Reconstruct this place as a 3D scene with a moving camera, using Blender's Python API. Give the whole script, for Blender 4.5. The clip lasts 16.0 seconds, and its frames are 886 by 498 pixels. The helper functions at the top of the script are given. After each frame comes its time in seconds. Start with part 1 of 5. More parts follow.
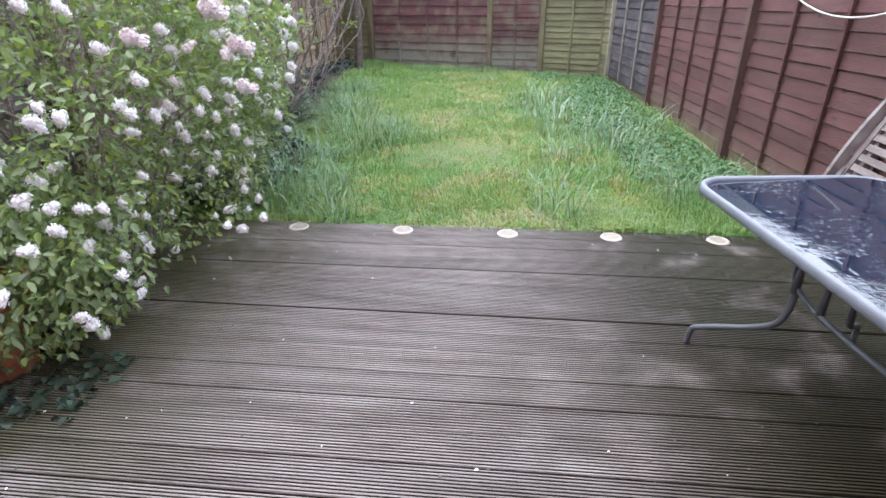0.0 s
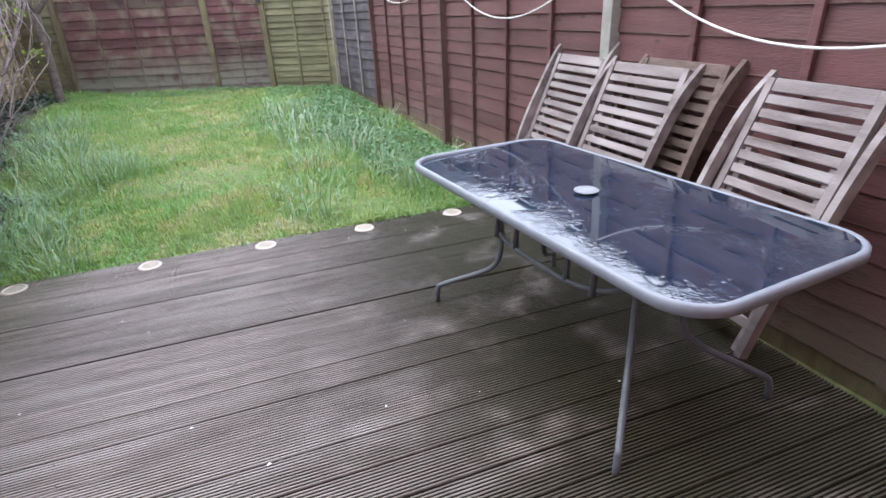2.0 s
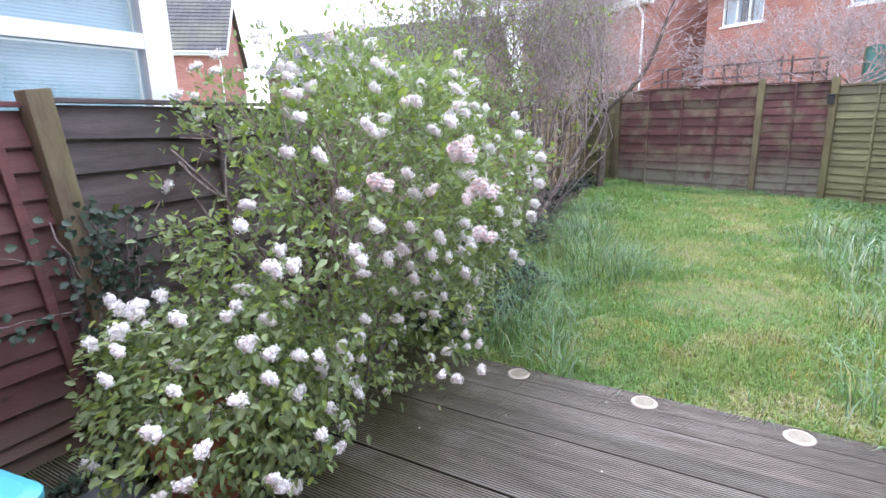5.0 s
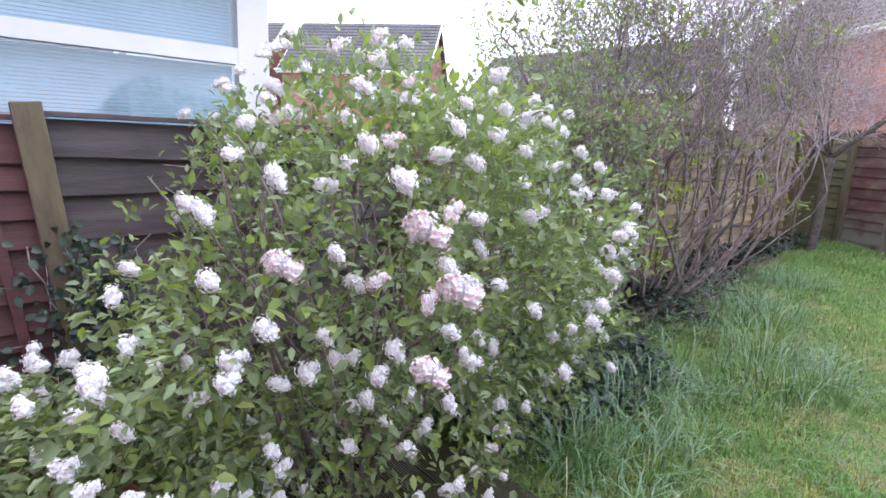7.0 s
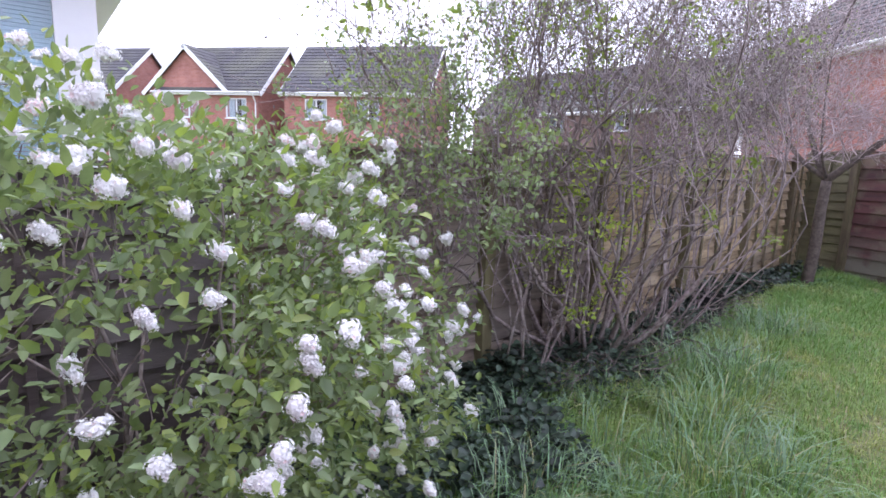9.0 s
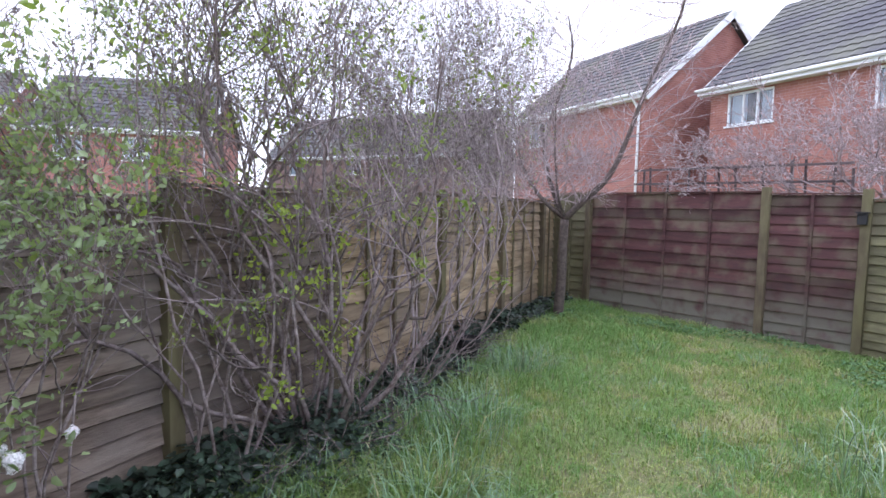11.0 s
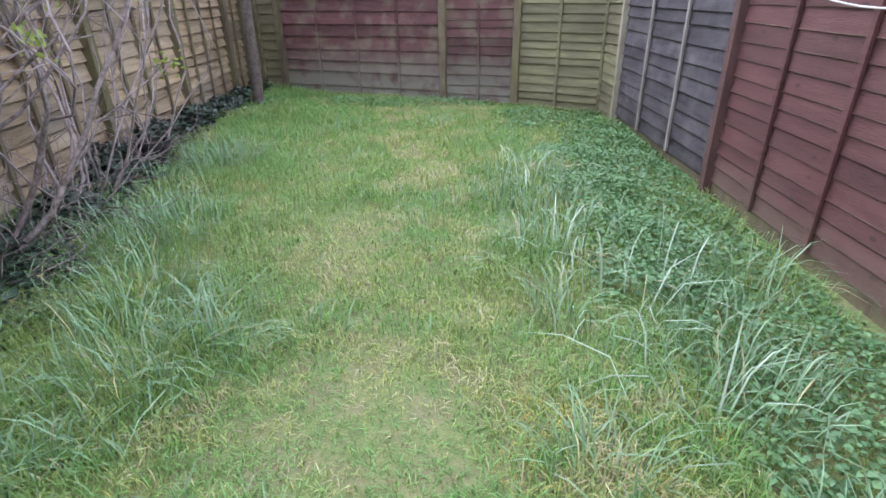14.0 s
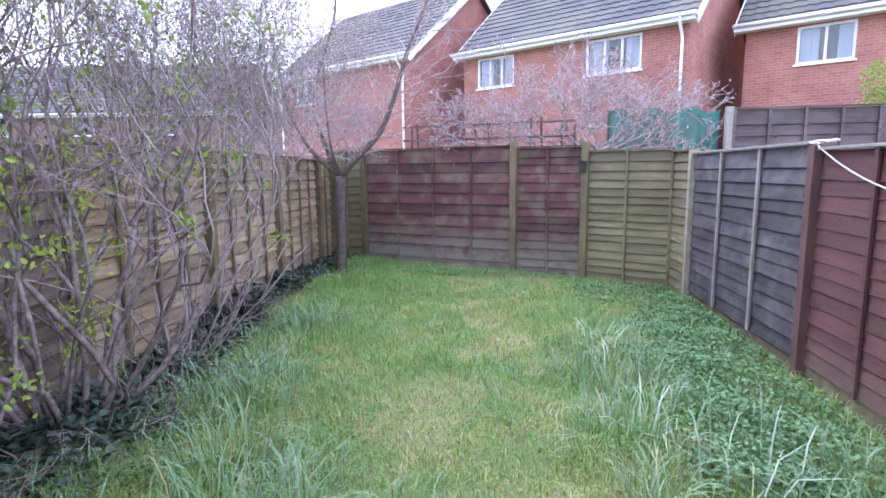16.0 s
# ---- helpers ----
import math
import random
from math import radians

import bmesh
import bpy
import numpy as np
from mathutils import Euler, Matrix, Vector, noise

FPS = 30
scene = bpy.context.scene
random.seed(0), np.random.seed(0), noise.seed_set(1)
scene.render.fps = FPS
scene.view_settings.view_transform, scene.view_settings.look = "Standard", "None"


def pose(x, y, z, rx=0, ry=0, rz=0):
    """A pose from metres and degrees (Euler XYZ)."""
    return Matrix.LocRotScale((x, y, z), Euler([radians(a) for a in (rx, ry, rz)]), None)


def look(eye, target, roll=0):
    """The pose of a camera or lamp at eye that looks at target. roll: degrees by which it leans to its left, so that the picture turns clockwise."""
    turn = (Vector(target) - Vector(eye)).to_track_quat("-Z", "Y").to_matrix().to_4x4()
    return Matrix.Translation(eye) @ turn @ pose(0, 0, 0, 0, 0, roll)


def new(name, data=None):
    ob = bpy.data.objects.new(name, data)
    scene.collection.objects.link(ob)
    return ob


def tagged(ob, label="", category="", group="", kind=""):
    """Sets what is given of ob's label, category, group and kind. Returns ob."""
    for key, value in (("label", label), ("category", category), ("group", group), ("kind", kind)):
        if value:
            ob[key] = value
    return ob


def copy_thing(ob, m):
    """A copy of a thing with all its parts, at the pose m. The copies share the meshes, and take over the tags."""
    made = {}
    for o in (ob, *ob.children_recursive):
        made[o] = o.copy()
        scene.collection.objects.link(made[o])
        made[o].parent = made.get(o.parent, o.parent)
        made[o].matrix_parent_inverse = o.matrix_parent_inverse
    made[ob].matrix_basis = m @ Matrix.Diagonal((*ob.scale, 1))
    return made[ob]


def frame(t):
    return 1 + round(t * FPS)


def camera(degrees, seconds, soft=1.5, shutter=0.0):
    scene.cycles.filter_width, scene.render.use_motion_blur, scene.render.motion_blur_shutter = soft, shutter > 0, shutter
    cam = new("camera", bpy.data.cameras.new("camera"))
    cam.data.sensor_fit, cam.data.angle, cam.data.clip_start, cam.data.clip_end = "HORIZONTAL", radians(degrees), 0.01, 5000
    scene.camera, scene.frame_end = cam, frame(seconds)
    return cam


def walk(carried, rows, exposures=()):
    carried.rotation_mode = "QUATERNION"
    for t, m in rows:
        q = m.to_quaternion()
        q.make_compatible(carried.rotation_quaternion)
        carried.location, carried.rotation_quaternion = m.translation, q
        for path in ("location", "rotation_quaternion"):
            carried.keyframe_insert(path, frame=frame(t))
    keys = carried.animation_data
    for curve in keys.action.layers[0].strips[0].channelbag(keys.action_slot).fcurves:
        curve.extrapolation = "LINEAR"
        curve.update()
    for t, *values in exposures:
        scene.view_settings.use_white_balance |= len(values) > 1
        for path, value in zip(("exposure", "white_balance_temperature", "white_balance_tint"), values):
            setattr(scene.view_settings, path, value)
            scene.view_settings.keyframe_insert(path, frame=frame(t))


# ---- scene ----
cam = camera(79.4, 16.0, soft=1.6)
PATH = [
    (0, (-0.092, -3.127, 1.352), (-0.277, -1.326, 0.502), -0.4),
    (0.5, (-0.084, -3.212, 1.355), (-0.04, -1.401, 0.508), -1.7),
    (1, (-0.05, -3.265, 1.343), (0.173, -1.469, 0.492), -2.9),
    (1.5, (0.001, -3.303, 1.35), (0.477, -1.549, 0.516), -2.6),
    (2, (0.013, -3.328, 1.344), (0.622, -1.614, 0.513), -2.8),
    (2.5, (-0.007, -3.316, 1.346), (0.699, -1.639, 0.517), -2.4),
    (3, (-0.111, -3.257, 1.351), (0.498, -1.529, 0.548), -2.4),
    (3.5, (-0.236, -3.182, 1.355), (0.002, -1.359, 0.567), -2.5),
    (4, (-0.292, -3.055, 1.405), (-0.391, -1.192, 0.683), -2.0),
    (4.5, (-0.347, -2.917, 1.408), (-0.852, -1.073, 0.821), -2.0),
    (5, (-0.297, -2.655, 1.437), (-1.279, -0.976, 0.968), -1.4),
    (5.2, (-0.281, -2.574, 1.443), (-1.394, -0.974, 0.993), -0.5),
    (7.3, (-0.293, -1.465, 1.527), (-1.826, -0.24, 1.143), 2.1),
    (7.5, (-0.304, -1.373, 1.523), (-1.86, -0.173, 1.148), 1.9),
    (8, (-0.358, -1.074, 1.571), (-1.942, 0.088, 1.194), 2.2),
    (8.5, (-0.314, -0.822, 1.595), (-1.897, 0.35, 1.247), 1.4),
    (9, (-0.243, -0.512, 1.624), (-1.802, 0.696, 1.296), 1.9),
    (9.2, (-0.223, -0.423, 1.631), (-1.766, 0.81, 1.317), 2.3),
    (11.3, (-0.113, 0.421, 1.663), (-1.028, 2.193, 1.507), 0.8),
    (11.5, (-0.111, 0.405, 1.658), (-0.914, 2.23, 1.49), 0.7),
    (12, (0.031, 0.463, 1.569), (-0.534, 2.357, 1.26), 0.3),
    (12.5, (0.026, 0.488, 1.486), (-0.366, 2.359, 0.899), -0.1),
    (13, (0.012, 0.515, 1.402), (-0.232, 2.306, 0.544), -0.4),
    (13.5, (0.02, 0.529, 1.438), (-0.117, 2.274, 0.47), -0.5),
    (14, (0.012, 0.503, 1.502), (-0.068, 2.299, 0.625), -0.9),
    (14.5, (0.029, 0.465, 1.555), (-0.022, 2.353, 0.896), -0.8),
    (15, (0.012, 0.432, 1.575), (-0.005, 2.379, 1.118), -0.7),
    (15.5, (-0.054, 0.398, 1.589), (-0.096, 2.367, 1.24), -0.4),
    (16, (-0.147, 0.379, 1.581), (-0.446, 2.335, 1.291), -0.6),
]
walk(cam, [(t, look(eye, target, roll)) for t, eye, target, roll in PATH], exposures=[(0,1.96,6350,7),(2.5,1.92,6350,7),(3.5,2.0,6350,7),(5,1.93,6350,8),(9,1.4,6230,18),(11.5,1.34,6180,11),(13,1.6,6250,10),(14.5,1.8,6000,12),(16,1.84,5700,17)])

# ---- world, sun, exposure ----

world = bpy.data.worlds.new("overcast_sky")
scene.world = world
world.use_nodes = True
wt = world.node_tree
for n in list(wt.nodes):
    wt.nodes.remove(n)
w_out = wt.nodes.new("ShaderNodeOutputWorld")
w_bg = wt.nodes.new("ShaderNodeBackground")
w_add = wt.nodes.new("ShaderNodeMix")
w_add.data_type = "RGBA"
sky = wt.nodes.new("ShaderNodeTexSky")
sky.sky_type, sky.sun_disc = "NISHITA", False
sky.sun_elevation, sky.sun_rotation = radians(55), radians(309)
w_add.inputs[0].default_value = 0.86
w_add.inputs[7].default_value = (8.5, 8.9, 10.6, 1)
wt.links.new(sky.outputs[0], w_add.inputs[6])
wt.links.new(w_add.outputs[2], w_bg.inputs[0])
w_bg.inputs[1].default_value = 0.115
wt.links.new(w_bg.outputs[0], w_out.inputs[0])
sun = new("sun", bpy.data.lights.new("sun", "SUN"))
sun.data.energy, sun.data.angle, sun.data.color = 0.5, radians(40), (1.0, 0.98, 0.95)
sun.matrix_world = look((-5, 4, 9), (0.0, 0, 0))


# ---- materials ----
def material(name, base, rough=0.7, metal=0.0, second=None, scale=6.0, stretch=(1, 1, 1), detail_scale=60.0,
             bump=0.15, spread=0.12, third=None, third_scale=1.3, third_amount=0.5, spec=0.5, island=0.0, wide=False, third_range=(0.45, 0.68), knots=0.0):
    """Two-scale noise colour with bump. second: colour of the fine variation, third: colour of large stains."""
    m = bpy.data.materials.new(name)
    m.use_nodes = True
    nt = m.node_tree
    p = nt.nodes["Principled BSDF"]
    p.inputs["Roughness"].default_value = rough
    p.inputs["Metallic"].default_value = metal
    p.inputs["Specular IOR Level"].default_value = spec
    tc = nt.nodes.new("ShaderNodeTexCoord")
    mp = nt.nodes.new("ShaderNodeMapping")
    mp.inputs["Scale"].default_value = stretch
    nt.links.new(tc.outputs["Object"], mp.inputs[0])
    info = nt.nodes.new("ShaderNodeObjectInfo")
    shift = nt.nodes.new("ShaderNodeVectorMath")
    shift.operation = "MULTIPLY_ADD"
    shift.inputs[1].default_value = (37.0, 37.0, 37.0)
    nt.links.new(info.outputs["Random"], shift.inputs[0])
    nt.links.new(mp.outputs[0], shift.inputs[2])
    n1 = nt.nodes.new("ShaderNodeTexNoise")
    n1.inputs["Scale"].default_value = scale
    n1.inputs["Detail"].default_value = 6
    n1.inputs["Roughness"].default_value = 0.65
    n2 = nt.nodes.new("ShaderNodeTexNoise")
    n2.inputs["Scale"].default_value = detail_scale
    n2.inputs["Detail"].default_value = 4
    for n in (n1, n2):
        nt.links.new(shift.outputs[0], n.inputs["Vector"])
    mix = nt.nodes.new("ShaderNodeMix")
    mix.data_type = "RGBA"
    mix.inputs[6].default_value = (*base, 1)
    mix.inputs[7].default_value = (*(second or [c * 0.7 for c in base]), 1)
    ramp = nt.nodes.new("ShaderNodeMapRange")
    ramp.inputs[1].default_value, ramp.inputs[2].default_value = 0.38, 0.64
    nt.links.new(n1.outputs[0], ramp.inputs[0])
    nt.links.new(ramp.outputs[0], mix.inputs[0])
    colour = mix.outputs[2]
    if third:
        n3 = nt.nodes.new("ShaderNodeTexNoise")
        n3.inputs["Scale"].default_value = third_scale
        n3.inputs["Detail"].default_value = 5
        if wide:
            place = nt.nodes.new("ShaderNodeNewGeometry")
            nt.links.new(place.outputs["Position"], n3.inputs["Vector"])
        else:
            nt.links.new(shift.outputs[0], n3.inputs["Vector"])
        r3 = nt.nodes.new("ShaderNodeMapRange")
        r3.inputs[1].default_value, r3.inputs[2].default_value = third_range
        r3.inputs[4].default_value = third_amount
        nt.links.new(n3.outputs[0], r3.inputs[0])
        m3 = nt.nodes.new("ShaderNodeMix")
        m3.data_type = "RGBA"
        m3.inputs[7].default_value = (*third, 1)
        nt.links.new(r3.outputs[0], m3.inputs[0])
        nt.links.new(colour, m3.inputs[6])
        colour = m3.outputs[2]
    if knots:
        squash = nt.nodes.new("ShaderNodeMapping")
        squash.inputs["Scale"].default_value = (2.2, 2.2, 4.5)
        place = nt.nodes.new("ShaderNodeNewGeometry")
        nt.links.new(place.outputs["Position"], squash.inputs[0])
        vo = nt.nodes.new("ShaderNodeTexVoronoi")
        vo.inputs["Scale"].default_value = 1.6
        nt.links.new(squash.outputs[0], vo.inputs["Vector"])
        kr = nt.nodes.new("ShaderNodeMapRange")
        kr.inputs[1].default_value, kr.inputs[2].default_value, kr.inputs[3].default_value, kr.inputs[4].default_value = 0.07, 0.12, knots, 0.0
        nt.links.new(vo.outputs["Distance"], kr.inputs[0])
        mk = nt.nodes.new("ShaderNodeMix")
        mk.data_type = "RGBA"
        mk.inputs[7].default_value = (base[0] * 0.3, base[1] * 0.3, base[2] * 0.3, 1)
        nt.links.new(kr.outputs[0], mk.inputs[0])
        nt.links.new(colour, mk.inputs[6])
        colour = mk.outputs[2]
    hsv = nt.nodes.new("ShaderNodeHueSaturation")
    nt.links.new(colour, hsv.inputs["Color"])
    val = nt.nodes.new("ShaderNodeMapRange")
    val.inputs[3].default_value, val.inputs[4].default_value = 1 - spread, 1 + spread
    if island:
        geo = nt.nodes.new("ShaderNodeNewGeometry")
        nt.links.new(geo.outputs["Random Per Island"], val.inputs[0])
        val.inputs[3].default_value, val.inputs[4].default_value = 1 - island, 1 + island
        hue = nt.nodes.new("ShaderNodeMapRange")
        hue.inputs[3].default_value, hue.inputs[4].default_value = 0.485, 0.515
        mul = nt.nodes.new("ShaderNodeMath")
        mul.operation = "MULTIPLY"
        mul.inputs[1].default_value = 7.31
        fr = nt.nodes.new("ShaderNodeMath")
        fr.operation = "FRACT"
        nt.links.new(geo.outputs["Random Per Island"], mul.inputs[0])
        nt.links.new(mul.outputs[0], fr.inputs[0])
        nt.links.new(fr.outputs[0], hue.inputs[0])
        nt.links.new(hue.outputs[0], hsv.inputs["Hue"])
    else:
        nt.links.new(info.outputs["Random"], val.inputs[0])
    nt.links.new(val.outputs[0], hsv.inputs["Value"])
    nt.links.new(hsv.outputs[0], p.inputs["Base Color"])
    if bump:
        b = nt.nodes.new("ShaderNodeBump")
        b.inputs["Strength"].default_value = bump
        b.inputs["Distance"].default_value = 0.01
        nt.links.new(n2.outputs[0], b.inputs["Height"])
        nt.links.new(b.outputs[0], p.inputs["Normal"])
    rr = nt.nodes.new("ShaderNodeMapRange")
    rr.inputs[3].default_value, rr.inputs[4].default_value = max(rough - 0.12, 0.02), min(rough + min(0.12, rough), 1)
    nt.links.new(n1.outputs[0], rr.inputs[0])
    nt.links.new(rr.outputs[0], p.inputs["Roughness"])
    return m


def translucent(m, amount, colour):
    """Lets some light through thin leaves."""
    nt = m.node_tree
    p = nt.nodes["Principled BSDF"]
    out = next(n for n in nt.nodes if n.type == "OUTPUT_MATERIAL")
    tr = nt.nodes.new("ShaderNodeBsdfTranslucent")
    tr.inputs[0].default_value = (*colour, 1)
    mix = nt.nodes.new("ShaderNodeMixShader")
    mix.inputs[0].default_value = amount
    nt.links.new(p.outputs[0], mix.inputs[1])
    nt.links.new(tr.outputs[0], mix.inputs[2])
    nt.links.new(mix.outputs[0], out.inputs[0])
    return m


SOIL = material("soil_moss", (0.11, 0.15, 0.05), 0.95, second=(0.20, 0.22, 0.08), scale=22, detail_scale=90, bump=1.0,
                third=(0.20, 0.16, 0.10), third_scale=5.5, third_amount=0.6)
DECK = material("weathered_deck", (0.275, 0.238, 0.218), 0.57, second=(0.130, 0.108, 0.096), scale=6, stretch=(0.5, 4, 4),
                detail_scale=70, bump=0.5, spread=0.22, third=(0.40, 0.37, 0.345), third_scale=3.0, third_amount=0.6, third_range=(0.48, 0.66))


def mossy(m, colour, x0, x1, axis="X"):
    """Uneven patches from x0 to x1: green algae by the fence, and shade painted on decking."""
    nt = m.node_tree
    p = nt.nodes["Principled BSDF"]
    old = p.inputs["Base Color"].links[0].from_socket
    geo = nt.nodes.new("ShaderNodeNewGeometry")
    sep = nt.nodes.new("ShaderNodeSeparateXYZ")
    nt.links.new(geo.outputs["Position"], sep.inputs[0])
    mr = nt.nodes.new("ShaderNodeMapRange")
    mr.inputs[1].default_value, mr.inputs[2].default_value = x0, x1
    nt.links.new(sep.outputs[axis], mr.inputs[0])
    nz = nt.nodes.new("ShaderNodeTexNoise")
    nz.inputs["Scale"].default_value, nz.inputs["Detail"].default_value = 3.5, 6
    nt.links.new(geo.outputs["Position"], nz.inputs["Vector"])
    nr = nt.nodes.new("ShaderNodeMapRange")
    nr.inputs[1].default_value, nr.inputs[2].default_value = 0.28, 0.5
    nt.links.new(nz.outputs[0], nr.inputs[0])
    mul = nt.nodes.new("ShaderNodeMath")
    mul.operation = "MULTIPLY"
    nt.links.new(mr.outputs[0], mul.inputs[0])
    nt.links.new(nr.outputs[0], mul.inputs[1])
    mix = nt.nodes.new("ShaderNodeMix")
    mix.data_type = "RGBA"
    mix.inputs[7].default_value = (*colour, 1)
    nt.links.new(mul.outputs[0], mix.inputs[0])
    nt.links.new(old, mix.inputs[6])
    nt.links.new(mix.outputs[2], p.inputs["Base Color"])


# These two paint shade around the table into the boards, along with real algae.
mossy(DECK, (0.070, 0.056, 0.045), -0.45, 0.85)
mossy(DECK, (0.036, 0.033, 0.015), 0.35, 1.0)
mossy(DECK, (0.09, 0.085, 0.042), -0.9, -1.8)
DECK_GROOVE = material("dirty_deck_groove", (0.032, 0.027, 0.021), 0.85, second=(0.035, 0.035, 0.018), scale=5, stretch=(0.35, 3, 3), bump=0.3)
DECK_SIDE = material("deck_joist", (0.08, 0.06, 0.045), 0.8)
FENCE_RED = material("red_brown_fence", (0.128, 0.050, 0.048), 0.7, second=(0.088, 0.034, 0.034), scale=4, stretch=(0.5, 0.5, 4),
                     detail_scale=45, bump=0.4, spread=0.18, third=(0.165, 0.088, 0.082), third_scale=1.8, third_amount=0.4, wide=True, knots=0.7)
FENCE_OLD = material("mossy_red_fence", (0.125, 0.052, 0.052), 0.85, second=(0.078, 0.036, 0.038), scale=3, stretch=(0.8, 0.8, 5),
                     detail_scale=45, bump=0.5, spread=0.32, third=(0.205, 0.185, 0.12), third_scale=3.4, third_amount=0.5, wide=True, third_range=(0.46, 0.64))
FENCE_GREEN = material("algae_green_fence", (0.240, 0.225, 0.12), 0.85, second=(0.15, 0.14, 0.08), scale=4, stretch=(0.5, 0.5, 4),
                       detail_scale=45, bump=0.5, spread=0.18, third=(0.14, 0.115, 0.08), third_scale=1.6, third_amount=0.75, wide=True)
FENCE_DARK = material("dark_weathered_fence", (0.080, 0.066, 0.078), 0.6, second=(0.040, 0.032, 0.040), scale=4, stretch=(0.6, 0.6, 5),
                      detail_scale=50, bump=0.5, spread=0.34, third=(0.19, 0.170, 0.180), third_scale=4.5, third_amount=0.45, wide=True, knots=0.8)
FENCE_TAN = material("tan_lap_fence", (0.42, 0.31, 0.19), 0.82, second=(0.21, 0.145, 0.085), scale=4, stretch=(0.6, 0.6, 5),
                     detail_scale=45, bump=0.5, spread=0.26, third=(0.30, 0.255, 0.205), third_scale=1.6, third_amount=0.6, wide=True)
FENCE_BROWN = material("brown_weathered_fence", (0.29, 0.225, 0.175), 0.82, second=(0.125, 0.09, 0.07), scale=4, stretch=(0.6, 0.6, 5),
                       detail_scale=45, bump=0.5, spread=0.28, third=(0.30, 0.26, 0.23), third_scale=1.6, third_amount=0.6, wide=True, knots=0.5)
FENCE_GREY = material("grey_brown_fence", (0.130, 0.100, 0.102), 0.75, second=(0.075, 0.056, 0.058), scale=4, stretch=(0.5, 0.5, 4),
                      detail_scale=45, bump=0.45, spread=0.22, third=(0.20, 0.175, 0.178), third_scale=1.8, third_amount=0.6, wide=True, knots=0.7)
# dark brown for the thin lower edge of the side fence's lapped boards
BOARD_EDGE = material("dark_board_edge", (0.075, 0.055, 0.038), 0.9, second=(0.045, 0.033, 0.024), scale=6, bump=0.2, spread=0.2)
mossy(FENCE_OLD, (0.20, 0.185, 0.15), 0.75, 0.15, "Z")
mossy(FENCE_GREEN, (0.13, 0.115, 0.075), 0.9, 2.0, "Z")
mossy(FENCE_RED, (0.155, 0.115, 0.085), 0.35, -0.1, "Z")
BATTEN_PALE = material("pale_grey_batten", (0.30, 0.27, 0.25), 0.85, second=(0.21, 0.18, 0.165), scale=7, stretch=(2, 2, 0.5), bump=0.3)
RAW_EDGE = material("pale_raw_board_edge", (0.36, 0.25, 0.22), 0.85, second=(0.15, 0.07, 0.06), scale=4, bump=0.2, spread=0.2)
POST_WOOD = material("mossy_post", (0.17, 0.14, 0.085), 0.85, second=(0.11, 0.08, 0.055), scale=7, stretch=(2, 2, 0.5), bump=0.3,
                     third=(0.19, 0.18, 0.08), third_amount=0.6)
POST_PALE = material("pale_post", (0.34, 0.31, 0.24), 0.85, second=(0.25, 0.22, 0.16), scale=7, stretch=(2, 2, 0.5), bump=0.3)
POST_RED = material("red_post", (0.13, 0.068, 0.060), 0.8, second=(0.085, 0.044, 0.040), scale=7, stretch=(2, 2, 0.5), bump=0.3)
CONCRETE = material("concrete", (0.33, 0.31, 0.28), 0.9, second=(0.24, 0.23, 0.2), scale=9, detail_scale=120, bump=0.3)
BRICK_FAR = material("brown_brick", (0.25, 0.17, 0.155), 0.9, second=(0.21, 0.14, 0.125), scale=1.5, detail_scale=8, bump=0.2)
BRICK = material("red_brick", (0.36, 0.155, 0.125), 0.9, second=(0.29, 0.12, 0.10), scale=1.5, detail_scale=8, bump=0.2, third=(0.43, 0.20, 0.15))


def brick_courses(m):
    """Pale mortar joints between courses, for walls far off."""
    nt = m.node_tree
    p = nt.nodes["Principled BSDF"]
    old = p.inputs["Base Color"].links[0].from_socket
    tc = nt.nodes.new("ShaderNodeTexCoord")
    sep = nt.nodes.new("ShaderNodeSeparateXYZ")
    add = nt.nodes.new("ShaderNodeMath")
    comb = nt.nodes.new("ShaderNodeCombineXYZ")
    br = nt.nodes.new("ShaderNodeTexBrick")
    nt.links.new(tc.outputs["Object"], sep.inputs[0])
    nt.links.new(sep.outputs["X"], add.inputs[0])
    nt.links.new(sep.outputs["Y"], add.inputs[1])
    nt.links.new(add.outputs[0], comb.inputs["X"])
    nt.links.new(sep.outputs["Z"], comb.inputs["Y"])
    nt.links.new(comb.outputs[0], br.inputs["Vector"])
    br.inputs["Scale"].default_value = 1.0
    br.inputs["Brick Width"].default_value = 0.225
    br.inputs["Row Height"].default_value = 0.075
    br.inputs["Mortar Size"].default_value = 0.008
    br.inputs["Color1"].default_value = (1.1, 1.1, 1.1, 1)
    br.inputs["Color2"].default_value = (0.82, 0.78, 0.78, 1)
    br.inputs["Mortar"].default_value = (1.15, 1.5, 1.7, 1)
    mul = nt.nodes.new("ShaderNodeMix")
    mul.data_type, mul.blend_type = "RGBA", "MULTIPLY"
    mul.inputs[0].default_value = 1.0
    nt.links.new(old, mul.inputs[6])
    nt.links.new(br.outputs["Color"], mul.inputs[7])
    nt.links.new(mul.outputs[2], p.inputs["Base Color"])


